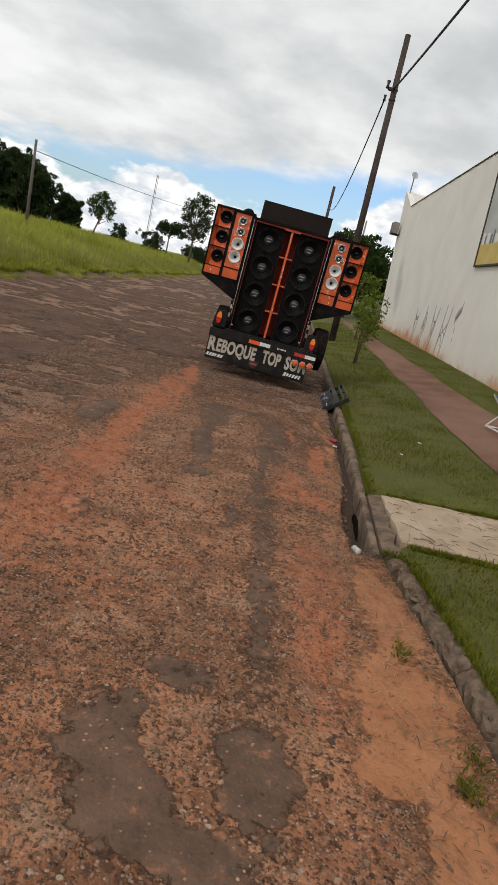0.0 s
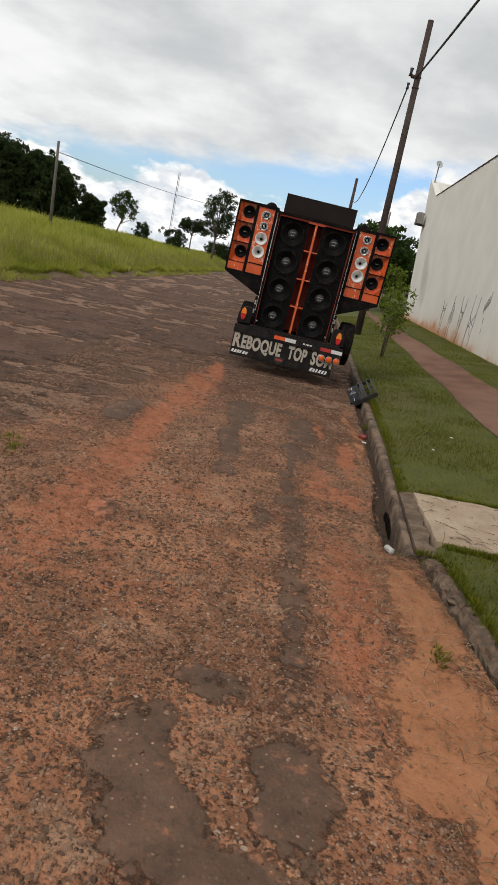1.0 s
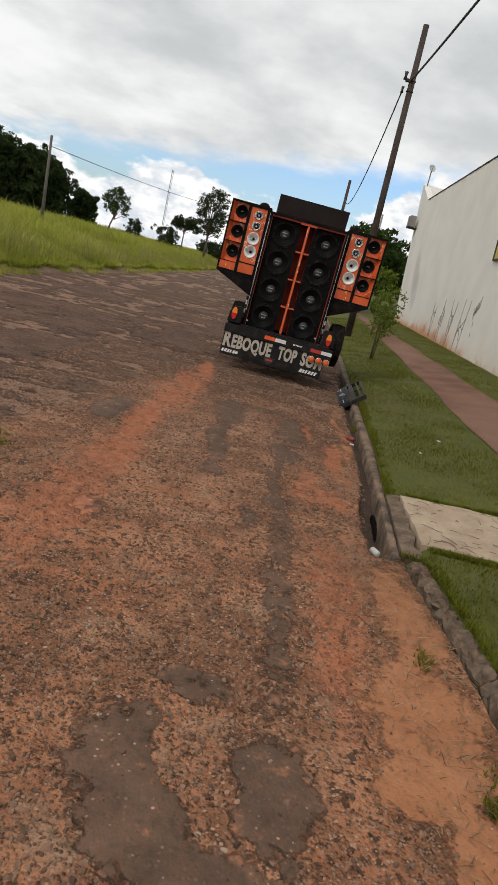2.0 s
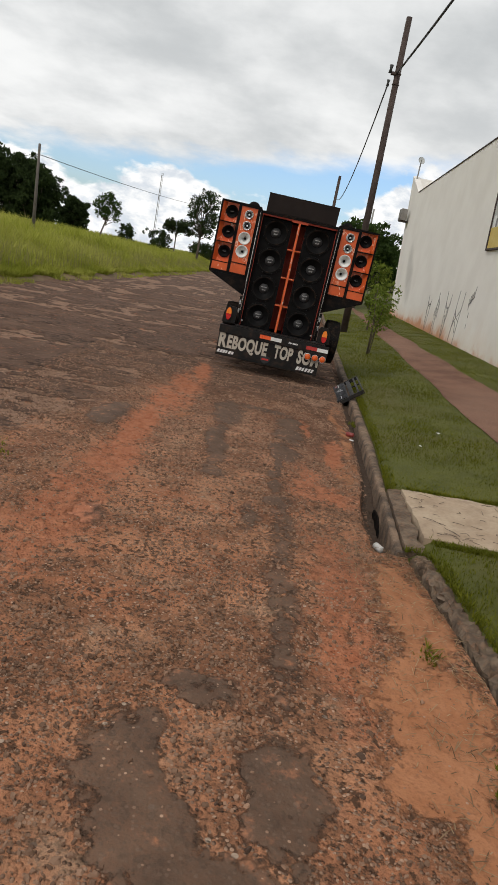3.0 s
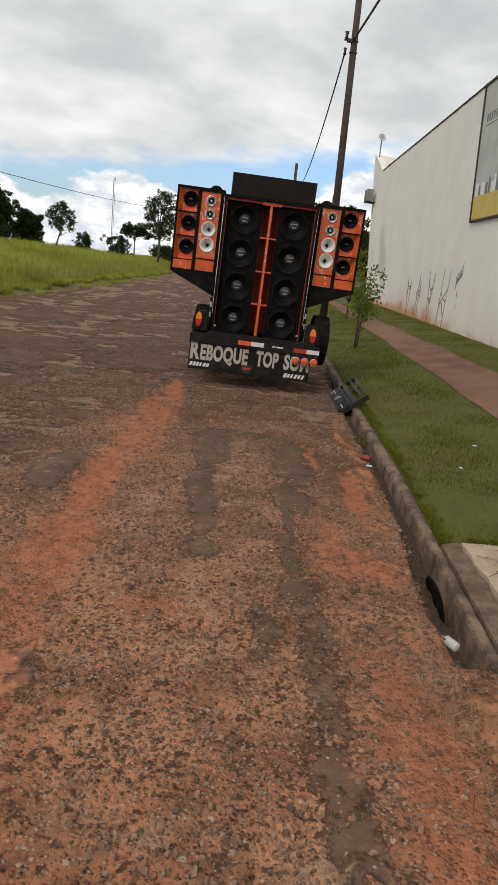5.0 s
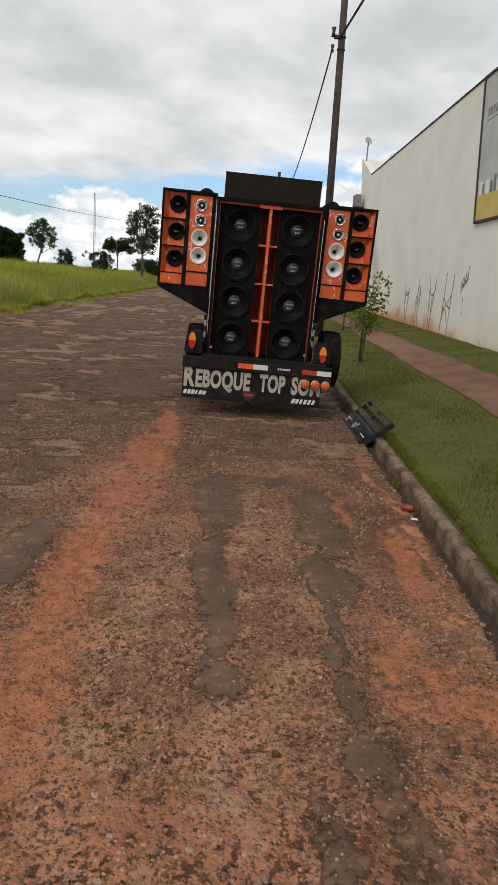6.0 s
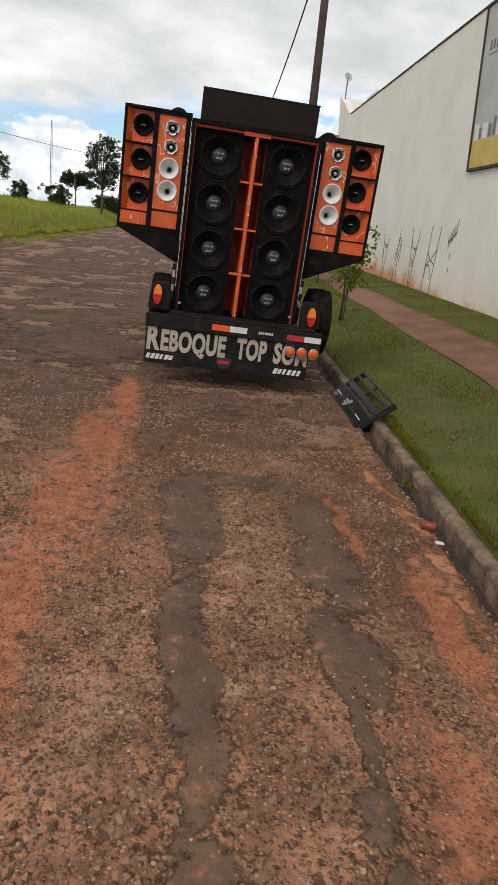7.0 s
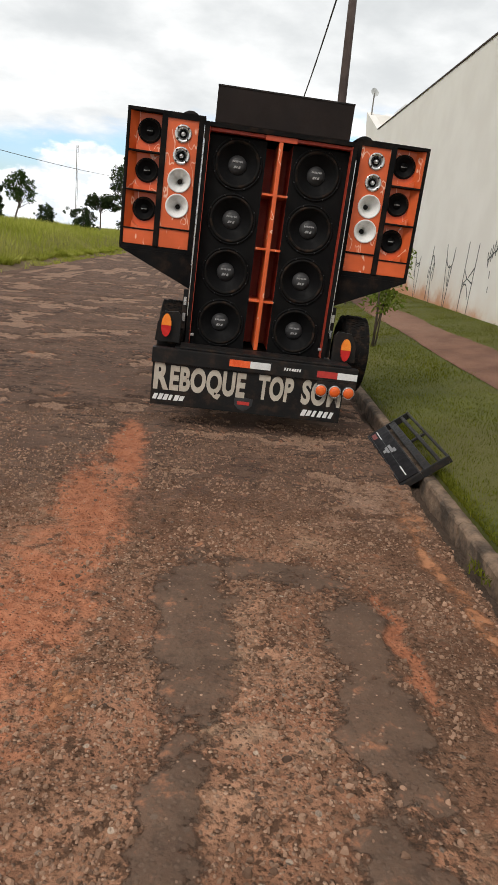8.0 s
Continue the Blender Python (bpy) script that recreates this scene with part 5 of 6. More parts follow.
def spray_tag(y, z, strokes):
    """Thin sprayed strokes, each a flat bar on the wall: (u, v) points, u towards the street's near end."""
    t = tagged(along_wall(new("spray_tag"), y, z), "thin black sprayed strokes on the white wall", "graffiti", "sprayed tags on the hall")
    for st in strokes:
        bm = fresh()
        w = 0.011
        ring = []
        st = [(u - 0.15 * v, v) for u, v in st]
        for i, (u, v) in enumerate(st):
            a, b = st[max(i - 1, 0)], st[min(i + 1, len(st) - 1)]
            d = Vector((b[0] - a[0], b[1] - a[1])).normalized()
            ring.append([bm.verts.new((u - d.y * w * s, -e, v + d.x * w * s)) for s, e in ((-1, 0.002), (1, 0.002), (1, 0.005), (-1, 0.005))])
        for p, q in zip(ring, ring[1:]):
            for i in range(4):
                bm.faces.new((p[i], q[i], q[(i + 1) % 4], p[(i + 1) % 4]))
        bm.faces.new(ring[0])
        bm.faces.new(ring[-1][::-1])
        bmesh.ops.recalc_face_normals(bm, faces=bm.faces)
        part("stroke", bm, M["spray"], t)


def arc(cx, cz, rx, rz, a0, a1, n=9):
    return [(cx + rx * math.cos(radians(a0 + (a1 - a0) * i / n)), cz + rz * math.sin(radians(a0 + (a1 - a0) * i / n))) for i in range(n + 1)]


spray_tag(11.4, 0.52, [[(0.0, 0.0), (-0.10, 1.05)], [(0.10, 0.05), (0.28, 0.82)], arc(0.12, 1.0, 0.22, 0.22, 180, 350), arc(0.12, 0.86, 0.15, 0.14, 190, 350), [(-0.12, 0.5), (-0.08, 0.72)]])
spray_tag(10.2, 0.42, [[(-0.22, 0.0), (0.10, 1.3)], [(0.10, 0.0), (0.06, 0.62), (0.24, 1.0)], arc(-0.04, 0.55, 0.12, 0.30, 10, 170), arc(0.13, 0.85, 0.10, 0.25, 10, 170), [(0.2, 0.55), (0.26, 0.95)]])
spray_tag(9.0, 0.40, [[(-0.08, 0.0), (-0.16, 1.35)], [(-0.05, 0.02), (0.36, 1.30)], arc(0.09, 1.2, 0.24, 0.30, 180, 350), [(-0.05, 0.72), (0.08, 0.52), (0.10, 0.95), (0.24, 0.80)]])
spray_tag(7.85, 0.36, [[(-0.30, 0.0), (-0.02, 1.45)], [(0.18, 0.0), (0.50, 1.42)], arc(-0.02, 0.34, 0.19, 0.34, 10, 170), [(-0.16, 0.66), (0.07, 0.78), (0.34, 0.70)], [(-0.13, 0.95), (0.05, 0.78)], [(0.38, 0.98), (0.12, 0.80)]])
spray_tag(7.0, 1.08, [[(0.0, 0.55), (0.03, 0.30), (0.12, 0.62)], [(0.14, 0.40), (0.20, 0.68)], [(0.20, 0.45), (0.30, 0.74), (0.33, 0.50)], [(0.36, 0.56), (0.42, 0.85)], [(0.0, 0.42), (0.42, 0.62)], [(0.17, 0.24), (0.17, 0.12)], [(0.17, -0.02), (0.17, -0.12)]])


def air_conditioner(x, y, z):
    a = tagged(new("air_conditioner"), "beige outdoor air-conditioning unit on the hall's far corner", "air conditioner")
    a.location = (x, y, z)
    part("casing", box(fresh(), -0.12, 0.12, -0.30, 0.30, -0.22, 0.22, 0.02), M["pole_grey"], a)
    part("fan_grille", lathe(fresh(), [(0.18, 0.0), (0.18, -0.02), (0.16, -0.02), (0.15, -0.005), (0.05, -0.005), (0.04, -0.02), (0, -0.02)], 24, pose(-0.121, -0.06, 0, 0, 0, -90)), M["pole_grey"], a)
    part("bracket", box(fresh(), -0.12, 0.24, -0.25, 0.25, -0.262, -0.222, 0.005), M["pole_wood"], a)


air_conditioner(4.47, 19.9, 4.52)


def satellite_dish(x, y, z):
    d = tagged(new("satellite_dish"), "small grey satellite dish on a mast above the roof", "satellite dish")
    d.location = (x, y, z)
    part("mast", tube(fresh(), [(0, 0, -0.25), (0, 0, 0.6)], 0.025, 8), M["pole_grey"], d)
    part("bowl", lathe(fresh(), [(0.0, 0.05), (0.08, 0.04), (0.145, 0.004), (0.152, -0.004), (0.145, 0.0), (0.08, 0.032), (0, 0.04)], 24, pose(0, -0.05, 0.62, -20, 0, 20)), M["poster_grey"], d, smooth=True)
    part("feed_arm", tube(fresh(), [(0, -0.05, 0.45), (-0.03, -0.22, 0.60)], 0.012, 6), M["pole_grey"], d)


satellite_dish(4.83, 20.8, 6.20)

# ---- concrete slab across the verge, and the storm drain ----
slab = tagged(new("concrete_slab"), "cracked pale concrete crossing slab strewn with twigs", "slab", kind="structure")
rs = random.Random(21)


def slab_edges(x):
    """Near and far edge of the slab at x."""
    return -5.27 - 0.27 * (x - 1.06), -4.42 - 0.26 * (x - 1.06)


bm = fresh()
g = {}
nx, ny = 22, 26
for i in range(nx + 1):
    for j in range(ny + 1):
        xx = 1.07 + 0.95 * i / nx
        lo, hi = slab_edges(xx)
        yy = lo + (hi - lo) * j / ny
        xx += 0.035 * (float(field(np.array(xx * 0), np.array(yy), 9.0, 61)) - 0.5) * (i in (0, nx))
        yy += 0.05 * (float(field(np.array(xx), np.array(0.0), 9.0, 62)) - 0.5) * (j in (0, ny))
        g[i, j] = bm.verts.new((xx, yy, float(lawn_z(xx, yy)) + 0.006 + 0.012 * (float(field(np.array(xx), np.array(yy), 8.0, 63)) - 0.5)))
for i in range(nx):
    for j in range(ny):
        bm.faces.new((g[i, j], g[i + 1, j], g[i + 1, j + 1], g[i, j + 1]))
r = bmesh.ops.extrude_face_region(bm, geom=list(bm.faces))
bmesh.ops.translate(bm, vec=(0, 0, -0.1), verts=[v for v in r["geom"] if isinstance(v, bmesh.types.BMVert)])
bmesh.ops.recalc_face_normals(bm, faces=bm.faces)
part("slab_piece", bm, M["slab"], slab)

drain = tagged(new("storm_drain"), "dirty concrete storm drain opening under the kerb", "drain", kind="structure")
kx = float(kerb_x(-4.75))
bm = fresh()
rows = []
for i in range(13):
    yy = -5.46 + 1.06 * i / 12
    x0, x1, zz = float(kerb_x(yy)) + 0.060, float(kerb_x(yy)) + 0.165 + 0.02 * math.sin(i * 2.1), float(kerb_top(yy)) + 0.010 + 0.004 * math.sin(i * 1.7)
    rows.append([bm.verts.new(p) for p in ((x0, yy, -0.1), (x0, yy, zz), ((x0 + x1) / 2, yy, zz + 0.006), (x1, yy, zz + 0.008), (x1, yy, -0.1))])
for p, q in zip(rows, rows[1:]):
    for i in range(4):
        bm.faces.new((p[i], q[i], q[i + 1], p[i + 1]))
bm.faces.new(rows[0])
bm.faces.new(rows[-1][::-1])
bmesh.ops.recalc_face_normals(bm, faces=bm.faces)
part("drain_cover", bm, M["kerb_broken"], drain)
# no hole is cut: a thin black sheet gives the mouth's shade
arch = [(-4.88, -0.19), (-4.84, -0.12), (-4.78, -0.08), (-4.70, -0.06), (-4.60, -0.055), (-4.52, -0.07), (-4.48, -0.19)]
bm = prism(fresh(), arch, -0.006, 0.004)
bmesh.ops.transform(bm, matrix=Matrix.Translation((kx - 0.004, 0, 0)) @ Matrix(((0, 1, 0, 0), (1, 0, 0, 0), (0, 0, 1, 0), (0, 0, 0, 1))), verts=bm.verts)
bmesh.ops.recalc_face_normals(bm, faces=bm.faces)
part("drain_mouth_shade", bm, M["black_carpet"], drain, "black sheet standing for the shade inside the drain mouth")

# ---- the metal case lying across the kerb ----
def metal_case():
    """A flat steel case, half panel and half open slats, propped from the gutter against the kerb."""
    c = tagged(new("metal_case"), "black metal rack case tipped over on the kerb", "case")
    u, v = Vector((0.785, -0.036, 0.618)).normalized(), Vector((0.036, 0.999, 0.013))
    v = (v - u * v.dot(u)).normalized()
    n = u.cross(v)
    W, L, D = 0.37, 1.08, 0.045
    c.matrix_world = Matrix.Translation(Vector((1.086, -0.322, 0.118)) - u * W / 2 - v * L / 2) @ Matrix((u, v, n)).transposed().to_4x4()
    part("body", box(fresh(), 0.0, 0.165, 0.0, L, -D, 0.0, 0.006), M["case_black"], c)
    part("lid_panel", box(fresh(), 0.012, 0.155, 0.016, L - 0.016, 0.0005, 0.007, 0.003), M["case_sheen"], c)
    for y0, y1 in ((0.07, 0.24), (0.83, 1.02)):
        part("pale_stripe", box(fresh(), 0.076, 0.084, y0, y1, 0.0075, 0.0095), M["litter"], c, "pale stripe")
    part("stripe", box(fresh(), 0.078, 0.082, 0.25, 0.82, 0.0075, 0.009), M["cap"], c)
    part("edge_bead", box(fresh(), 0.020, 0.024, 0.05, L - 0.05, 0.0075, 0.0095), M["cap"], c)
    bm = fresh()
    for k, (x, y, w, h) in enumerate(((0.040, 0.56, 0.020, 0.05), (0.061, 0.53, 0.018, 0.12), (0.086, 0.51, 0.020, 0.15), (0.107, 0.50, 0.018, 0.07))):
        box(bm, x, x + w, y, y + h, 0.0096, 0.0112)
    part("emblem", bm, M["print_grey"], c, "grey emblem")
    part("red_sticker", box(fresh(), 0.03, 0.065, 0.90, 1.01, 0.0075, 0.0085), M["litter_red"], c, "faded red sticker")
    for x, w in ((0.190, 0.052), (0.292, 0.024), (W - 0.018, 0.018)):
        part("slat", box(fresh(), x, x + w, 0.02, L - 0.02, -0.022, 0.0, 0.004), M["case_black"], c)
    for y0 in (0.0, L - 0.02):
        part("side_rail", box(fresh(), 0.166, W, y0, y0 + 0.0195, -0.03, 0.004, 0.004), M["case_black"], c)
        part("corner_post", box(fresh(), W - 0.02, W, y0, y0 + 0.0195, -D, -0.031, 0.003), M["case_black"], c)
        part("low_rail", box(fresh(), 0.166, W - 0.021, y0, y0 + 0.0195, -D, -D + 0.02, 0.003), M["case_black"], c)
    part("cross_bar", box(fresh(), 0.243, W - 0.019, L * 0.5, L * 0.5 + 0.025, -0.02, -0.003, 0.003), M["case_black"], c)


M["case_black"] = worn("case_black_steel", (0.012, 0.012, 0.0125), (0.022, 0.021, 0.021), 0.5, 9, 90, dust=SOIL_DUST, dust_amount=0.10, gloss=0.25)
M["case_sheen"] = worn("case_panel", (0.010, 0.009, 0.010), (0.016, 0.014, 0.015), 0.45, 6, 90, gloss=0.06)
metal_case()


# ---- folding chair on the footpath ----
def folding_chair(x, y, turn):
    c = tagged(new("folding_chair"), "white tube folding chair with blue webbing on the footpath", "chair")
    c.matrix_world = pose(x, y, float(lawn_z(x, y)) + 0.02, 0, 0, turn)
    for sy in (-0.24, 0.24):
        part("leg_frame", tube(fresh(), [(-0.22, sy, 0.40), (0.20, sy, 0.012), (-0.20, sy, 0.012)], 0.011, 8), M["white_plastic"], c, smooth=True)
        part("back_tube", tube(fresh(), [(-0.20, sy, 0.014), (0.20, sy, 0.42), (0.34, sy, 0.86)], 0.011, 8), M["white_plastic"], c, smooth=True)
    for i in range(5):
        part("seat_band", box(fresh(), -0.22 + 0.085 * i, -0.15 + 0.085 * i, -0.24, 0.24, 0.392, 0.400), M["webbing"], c, "blue woven band")
    for i in range(5):
        part("back_band", box(fresh(), -0.003, 0.003, -0.24, 0.24, 0.0, 0.065, 0, pose(0.21 + 0.026 * i, 0, 0.46 + 0.082 * i, 0, 17, 0)), M["webbing"], c, "blue woven band")
    for z, xx in ((0.012, -0.20), (0.012, 0.19)):
        part("cross_tube", tube(fresh(), [(xx, -0.24, z), (xx, 0.24, z)], 0.010, 8), M["white_plastic"], c, smooth=True)


M["webbing"] = worn("blue_webbing", (0.03, 0.10, 0.30), (0.05, 0.15, 0.40), 0.7, 10, 120)
folding_chair(3.12, -1.35, 15)


# ---- litter in the gutter ----
def can(x, y, z, mat, turn, label):
    c = tagged(new("drink_can"), label, "can", "litter in the gutter")
    c.matrix_world = pose(x, y, z + 0.022, 0, 0, turn)
    part("body", lathe(fresh(), [(0.0, -0.04), (0.018, -0.04), (0.023, -0.033), (0.023, 0.033), (0.018, 0.04), (0, 0.038)], 16), mat, c, smooth=True)
    part("end", lathe(fresh(), [(0.018, 0.0405), (0.014, 0.0412), (0, 0.0405)], 16), M["silver"], c)


def road_height(x, y):
    a, b = np.array([[x]]), np.array([[y]])
    return float(road_z(a, b, road_layers(a, b))[0, 0])


can(0.86, -5.07, road_height(0.86, -5.07), M["litter"], 25, "crushed white drink can lying in the gutter")
can(0.90, -2.62, road_height(0.90, -2.62), M["litter_red"], 60, "red drink can lying in the gutter")
for i, (x, y) in enumerate([(0.90, -2.78), (1.75, -2.6), (1.45, -3.2)]):
    z = road_height(x, y) if x < 1 else float(lawn_z(x, y)) + 0.03
    ob = mesh_object("paper_scrap", box(fresh(), -0.022, 0.022, -0.012, 0.012, 0, 0.004, 0.001), M["litter"])
    ob.matrix_world = pose(x, y, z + 0.004, 8, 4, 40 * i)
    tagged(ob, "small white paper scrap on the ground", "litter", "litter in the gutter")


# ---- grass, stones, straw ----
def blades(name, px, py, pz, h, w, lean, mat, seed, label, cat):
    """Tapered, bent grass blades at the given places."""
    rg = np.random.default_rng(seed)
    n = len(px)
    a = rg.random(n) * 2 * np.pi
    d = np.stack([np.cos(a), np.sin(a), np.zeros(n)], 1)
    s = np.stack([-np.sin(a), np.cos(a), np.zeros(n)], 1) * (w * (0.7 + 0.6 * rg.random(n)))[:, None]
    base = np.stack([px, py, pz - 0.01], 1)
    hh = h * (0.55 + 0.9 * rg.random(n))
    out = (lean * hh * (0.3 + rg.random(n)))[:, None] * d
    mid = base + out * 0.35 + np.stack([0 * hh, 0 * hh, hh * 0.6], 1)
    tip = base + out + np.stack([0 * hh, 0 * hh, hh], 1)
    verts = np.stack([base - s, base + s, mid + s * 0.7, mid - s * 0.7, tip], 1).reshape(-1, 3)
    i = np.arange(n) * 5
    quads, tris = np.stack([i, i + 1, i + 2, i + 3], 1).tolist(), np.stack([i + 3, i + 2, i + 4], 1).tolist()
    return tagged(raw_mesh(name, verts.tolist(), quads + tris, mat), label, cat, kind="stuff")


rg = np.random.default_rng(77)
# mown lawn, denser close by
n = 300000
yy = -9.0 + 27.0 * rg.random(n) ** 1.9
xx = kerb_x(yy) + kerb_wide(yy) - 0.012 + (wall_x(yy) - kerb_x(yy) - 0.11) * rg.random(n)
jit = 0.16 * (rg.random(n) - 0.5)
keep = ((xx < path_in(yy) + jit) | (xx > path_out(yy) + jit)) & ~((yy > -5.25 - 0.27 * (xx - 1.06)) & (yy < -4.44 - 0.26 * (xx - 1.06)) & (xx > 1.05) & (xx < 2.0))
keep &= ~((yy > -5.42) & (yy < -4.4) & (xx < kerb_x(yy) + 0.22))
xx, yy = xx[keep], yy[keep]
tall = 0.018 + 0.026 * field(xx, yy, 1.8, 91) ** 2
blades("lawn_grass", xx, yy, lawn_z(xx, yy), tall, 0.0026, 0.8, M["lawn_blade"], 78, "short mown green lawn grass", "grass")
# longer grass left standing along the kerb and round the slab
n = 9000
yy = -8.6 + 9.0 * rg.random(n)
xx = kerb_x(yy) + kerb_wide(yy) + 0.07 * rg.random(n) ** 2
keep = ((yy < -5.45) | (yy > -4.42)) & (field(xx, yy, 5.0, 98) > 0.36)
ax = 1.12 + 0.85 * rg.random(4200)
ay = np.where(rg.random(4200) < 0.6, -5.29 - 0.27 * (ax - 1.06) - 0.07 * rg.random(4200), -4.40 - 0.26 * (ax - 1.06) + 0.05 * rg.random(4200))
xx, yy = np.concatenate([xx[keep], ax]), np.concatenate([yy[keep], ay])
blades("edge_grass", xx, yy, lawn_z(xx, yy), 0.014 + 0.036 * field(xx, yy, 4.0, 99) ** 1.5, 0.0026, 0.9, M["lawn_blade"], 84, "longer green grass along the kerb and slab", "grass")
# tall pasture grass beyond the road
n = 170000
dd = 0.05 + 26 * rg.random(n) ** 2.4
yy = 1.0 + 75 * rg.random(n) ** 1.5
xx = -6.05 - 0.45 * field(yy * 0, yy, 0.8, 95) - dd
hgt = (0.13 + 0.42 * np.clip(dd / 2.4, 0, 1)) * (0.25 + 1.5 * field(xx, yy, 0.55, 92, 4))
blades("pasture_grass", xx, yy, verge_z(xx, yy), hgt, 0.006 + 0.0004 * yy, 0.75, M["field_blade"], 79, "tall yellow-green pasture grass", "grass")
n = 16000
yy = 1.0 + 40 * rg.random(n) ** 1.5
xx = -5.85 - 0.9 * rg.random(n)
keep = field(xx, yy, 1.6, 93) > 0.50
xx, yy = xx[keep], yy[keep]
blades("verge_weeds", xx, yy, verge_z(xx, yy) - 0.01, 0.05 + 0.14 * field(xx, yy, 1.1, 94), 0.006, 1.1, M["field_blade"], 83, "low patchy weeds on the earth bank", "grass")
n = 9000
dd = 0.3 + 14 * rg.random(n) ** 2
yy = 1.0 + 60 * rg.random(n) ** 1.4
xx = -6.25 - dd
blades("seed_grass", xx, yy, verge_z(xx, yy), 0.35 + 0.5 * field(xx, yy, 0.6, 96), 0.005, 0.45, M["field_dry"], 80, "dry straw-coloured grass stems in the pasture", "grass")


def scatter_stones(name, px, py, size, mat, seed, label):
    """Loose angular stones half sunk in the road."""
    rg = np.random.default_rng(seed)
    n = len(px)
    lay = road_layers(px, py)
    pz = road_z(px, py, lay) + size * 0.25
    k = np.arange(6) * np.pi / 3
    low = np.stack([np.cos(k), np.sin(k), 0 * k - 0.35], 1)
    high = np.stack([0.62 * np.cos(k + 0.4), 0.62 * np.sin(k + 0.4), 0 * k + 0.55], 1)
    shape = np.concatenate([low, high])
    v = shape[None] * (0.58 + 0.8 * rg.random((n, 12, 1))) * np.stack([0.7 + 0.6 * rg.random(n), 0.6 + 0.5 * rg.random(n), 0.6 + 0.5 * rg.random(n)], 1)[:, None]
    a = rg.random(n) * 6.283
    c, s = np.cos(a)[:, None], np.sin(a)[:, None]
    x, y = v[..., 0] * c - v[..., 1] * s, v[..., 0] * s + v[..., 1] * c
    verts = np.stack([px[:, None] + x * size[:, None], py[:, None] + y * size[:, None], pz[:, None] + v[..., 2] * size[:, None]], -1).reshape(-1, 3)
    f = [(i, (i + 1) % 6, 6 + i) for i in range(6)] + [((i + 1) % 6, 6 + (i + 1) % 6, 6 + i) for i in range(6)] + [(6, 7, 8), (6, 8, 9), (6, 9, 10), (6, 10, 11)]
    faces = (np.array(f)[None] + (np.arange(n) * 12)[:, None, None]).reshape(-1, 3)
    return tagged(raw_mesh(name, verts.tolist(), faces.tolist(), mat), label, "stones", kind="stuff")


M["stone_mix"] = leaf_material("stone_mix", (0.130, 0.077, 0.052), (0.385, 0.238, 0.162), False)
M["stone_dark"] = leaf_material("stone_dark", (0.078, 0.050, 0.037), (0.14, 0.090, 0.066), False)
M["stone_mix"].node_tree.nodes["Principled BSDF"].inputs["Roughness"].default_value = 0.9
M["stone_dark"].node_tree.nodes["Principled BSDF"].inputs["Roughness"].default_value = 0.9
n = 85000
yy = -9.0 + 9.4 * rg.random(n)
xx = -2.4 + 3.35 * rg.random(n)
xx = xx + np.clip((xx + 0.5) / 1.5, 0, 1) ** 2 * (kerb_x(yy) - 1.01)
lay = road_layers(xx, yy)
clump = field(xx, yy, 3.0, 97)
keep = (rg.random(n) < np.clip(1.2 - 1.6 * np.maximum(np.maximum(lay[0], lay[2]), 0.8 * lay[1]), 0.04, 1)) & (clump > 0.38)
xx, yy = xx[keep], yy[keep]
size = 0.0035 + 0.0085 * rg.random(len(xx)) ** 3.5
scatter_stones("loose_gravel", xx, yy, size, M["stone_mix"], 81, "loose brown gravel on the broken road")
n = 800
yy = -9.0 + 9.4 * rg.random(n)
xx = -2.2 + 3.1 * rg.random(n)
lay = road_layers(xx, yy)
keep = rg.random(n) < np.clip(1.1 - 1.3 * np.maximum(lay[2], lay[1]), 0.12, 1)
xx, yy = xx[keep], yy[keep]
size = 0.004 + 0.011 * rg.random(len(xx)) ** 3
scatter_stones("loose_tar_lumps", xx, yy, size, M["stone_dark"], 82, "loose dark lumps of broken asphalt")

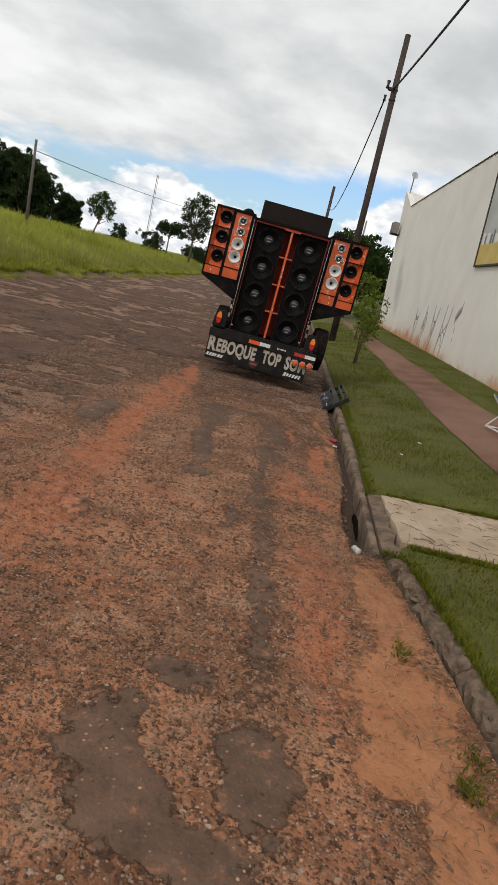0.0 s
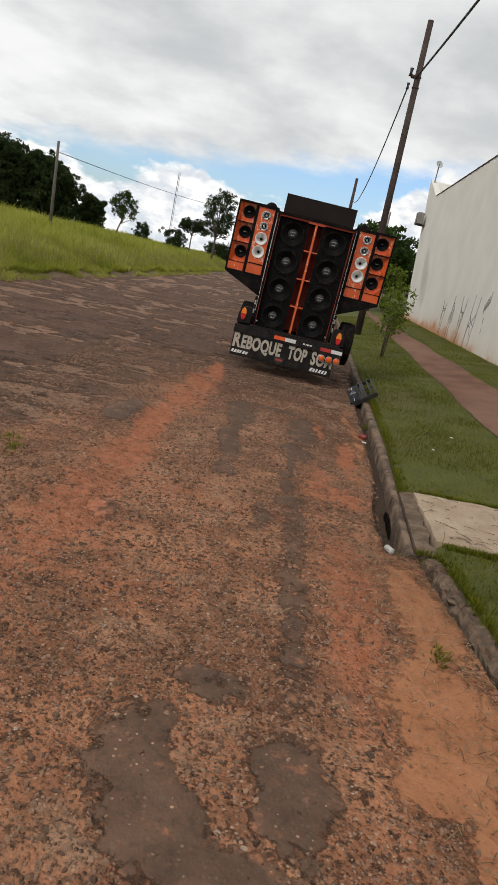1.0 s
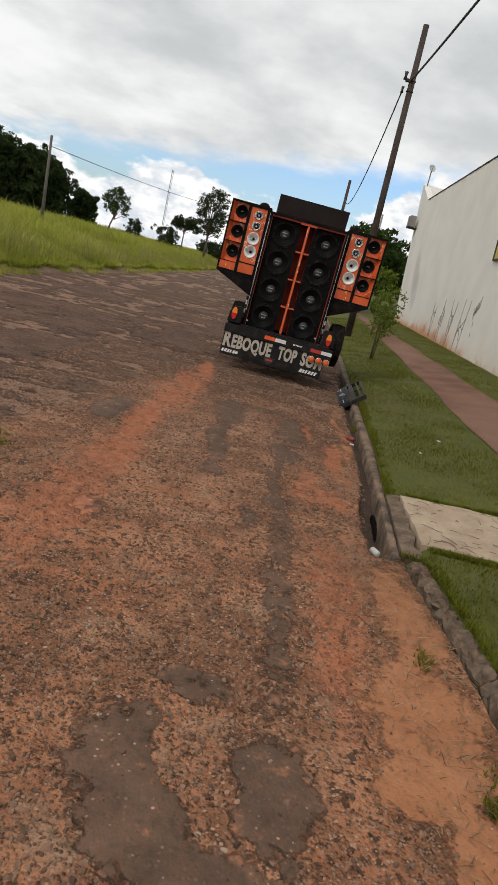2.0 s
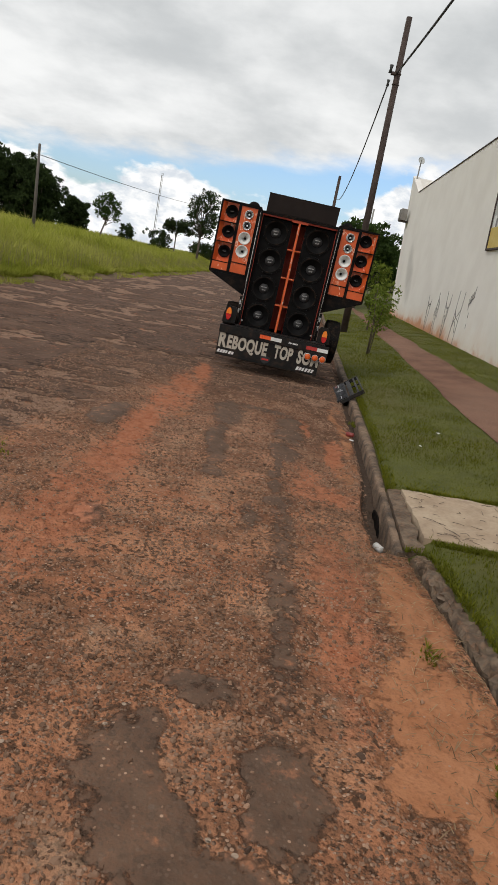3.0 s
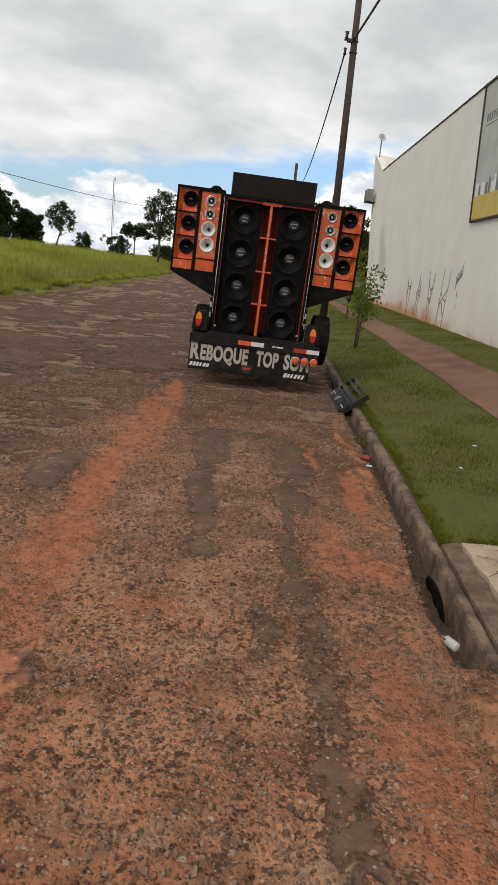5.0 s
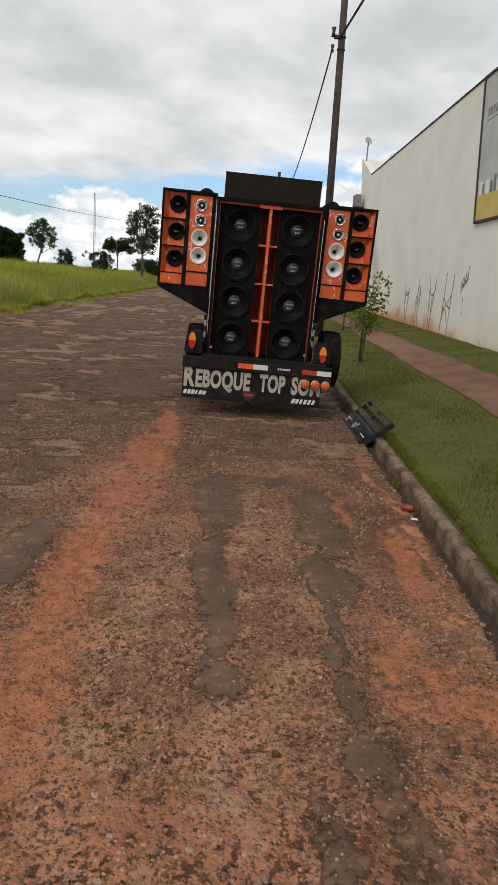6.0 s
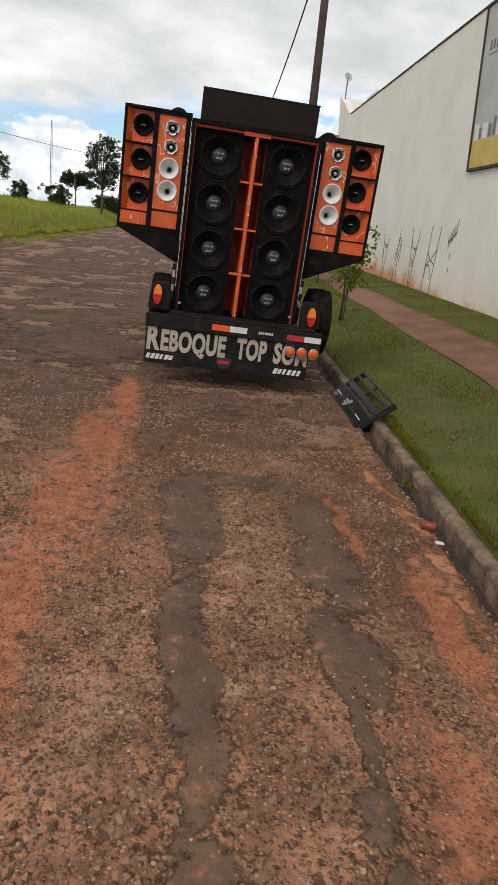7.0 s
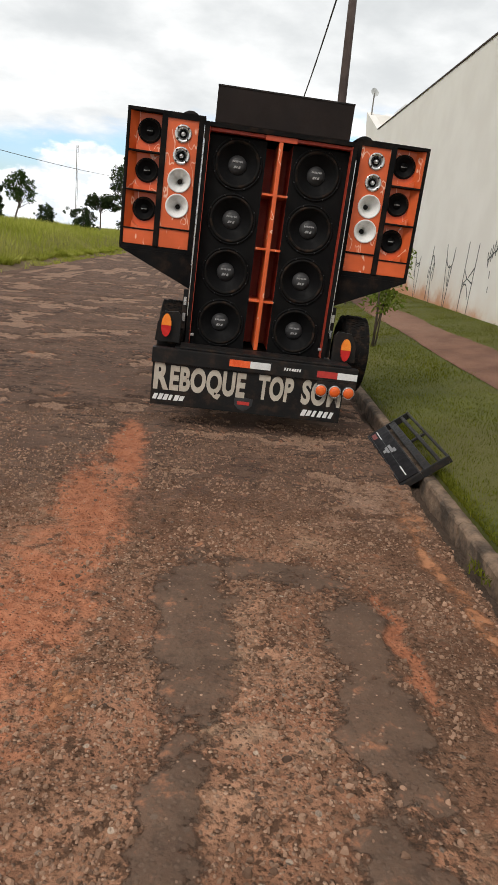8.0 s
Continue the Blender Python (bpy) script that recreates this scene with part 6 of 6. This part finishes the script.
# straw and dead roots along the near kerb
n = 1500
yy = -8.6 + 3.2 * rg.random(n)
xx = kerb_x(yy) - 0.02 - 0.40 * rg.random(n) ** 1.6
L = 0.015 + 0.09 * rg.random(n) ** 2.5
a = rg.random(n) * 6.283
zz = np.array([0.012] * n) + road_z(xx, yy, road_layers(xx, yy)) + 0.015 * rg.random(n)
w = 0.0016
dxy = np.stack([np.cos(a), np.sin(a), 0.15 * (rg.random(n) - 0.3)], 1) * L[:, None] * 0.5
sd = np.stack([-np.sin(a), np.cos(a), np.zeros(n)], 1) * w
c0 = np.stack([xx, yy, zz], 1)
verts = np.stack([c0 - dxy - sd, c0 - dxy + sd, c0 + np.array([0, 0, 0.004]) + sd * 1.2, c0 + np.array([0, 0, 0.004]) - sd * 1.2, c0 + dxy], 1).reshape(-1, 3)
i = np.arange(n) * 5
tagged(raw_mesh("straw", verts.tolist(), np.stack([i, i + 1, i + 2, i + 3], 1).tolist() + np.stack([i + 3, i + 2, i + 4], 1).tolist(), M["straw"]), "dry straw and roots lying on the sand", "straw", kind="stuff")

# weeds at the kerb and in the road
for k, (x, y, s) in enumerate([(0.83, -6.55, 0.035), (0.97, -7.2, 0.045), (0.90, -7.35, 0.035), (-1.75, -4.9, 0.08), (-1.62, -5.15, 0.06), (1.02, -2.0, 0.05), (2.0, 4.4, 0.1)]):
    z = road_height(x, y) if x < 1.2 else float(lawn_z(x, y))
    n = 80
    px, py = x + s * rg.normal(size=n) * 0.6, y + s * rg.normal(size=n)
    blades("weed", px, py, np.full(n, max(z, 0.0)), np.full(n, 0.030), 0.004, 1.2, M["lawn_blade"], 100 + k, "small green weed tuft at the road edge", "weed")

# twigs on the slab
for k in range(60):
    x = 1.11 + 0.8 * rs.random()
    y = -5.25 - 0.27 * (x - 1.06) + 0.80 * rs.random()
    a, L = rs.uniform(0, 6.28), rs.uniform(0.03, 0.13)
    z = float(lawn_z(x, y)) + 0.015
    ob = mesh_object("twig", tube(fresh(), [(-L / 2, 0, 0), (0, rs.uniform(-0.02, 0.02), 0.004), (L / 2, rs.uniform(-0.02, 0.02), 0)], [0.0018, 0.0014, 0.0007], 5), M["bark"])
    ob.matrix_world = pose(x, y, z, 0, 0, math.degrees(a))
    tagged(ob, "thin dry brown twig on the slab", "twig", "twigs on the slab")
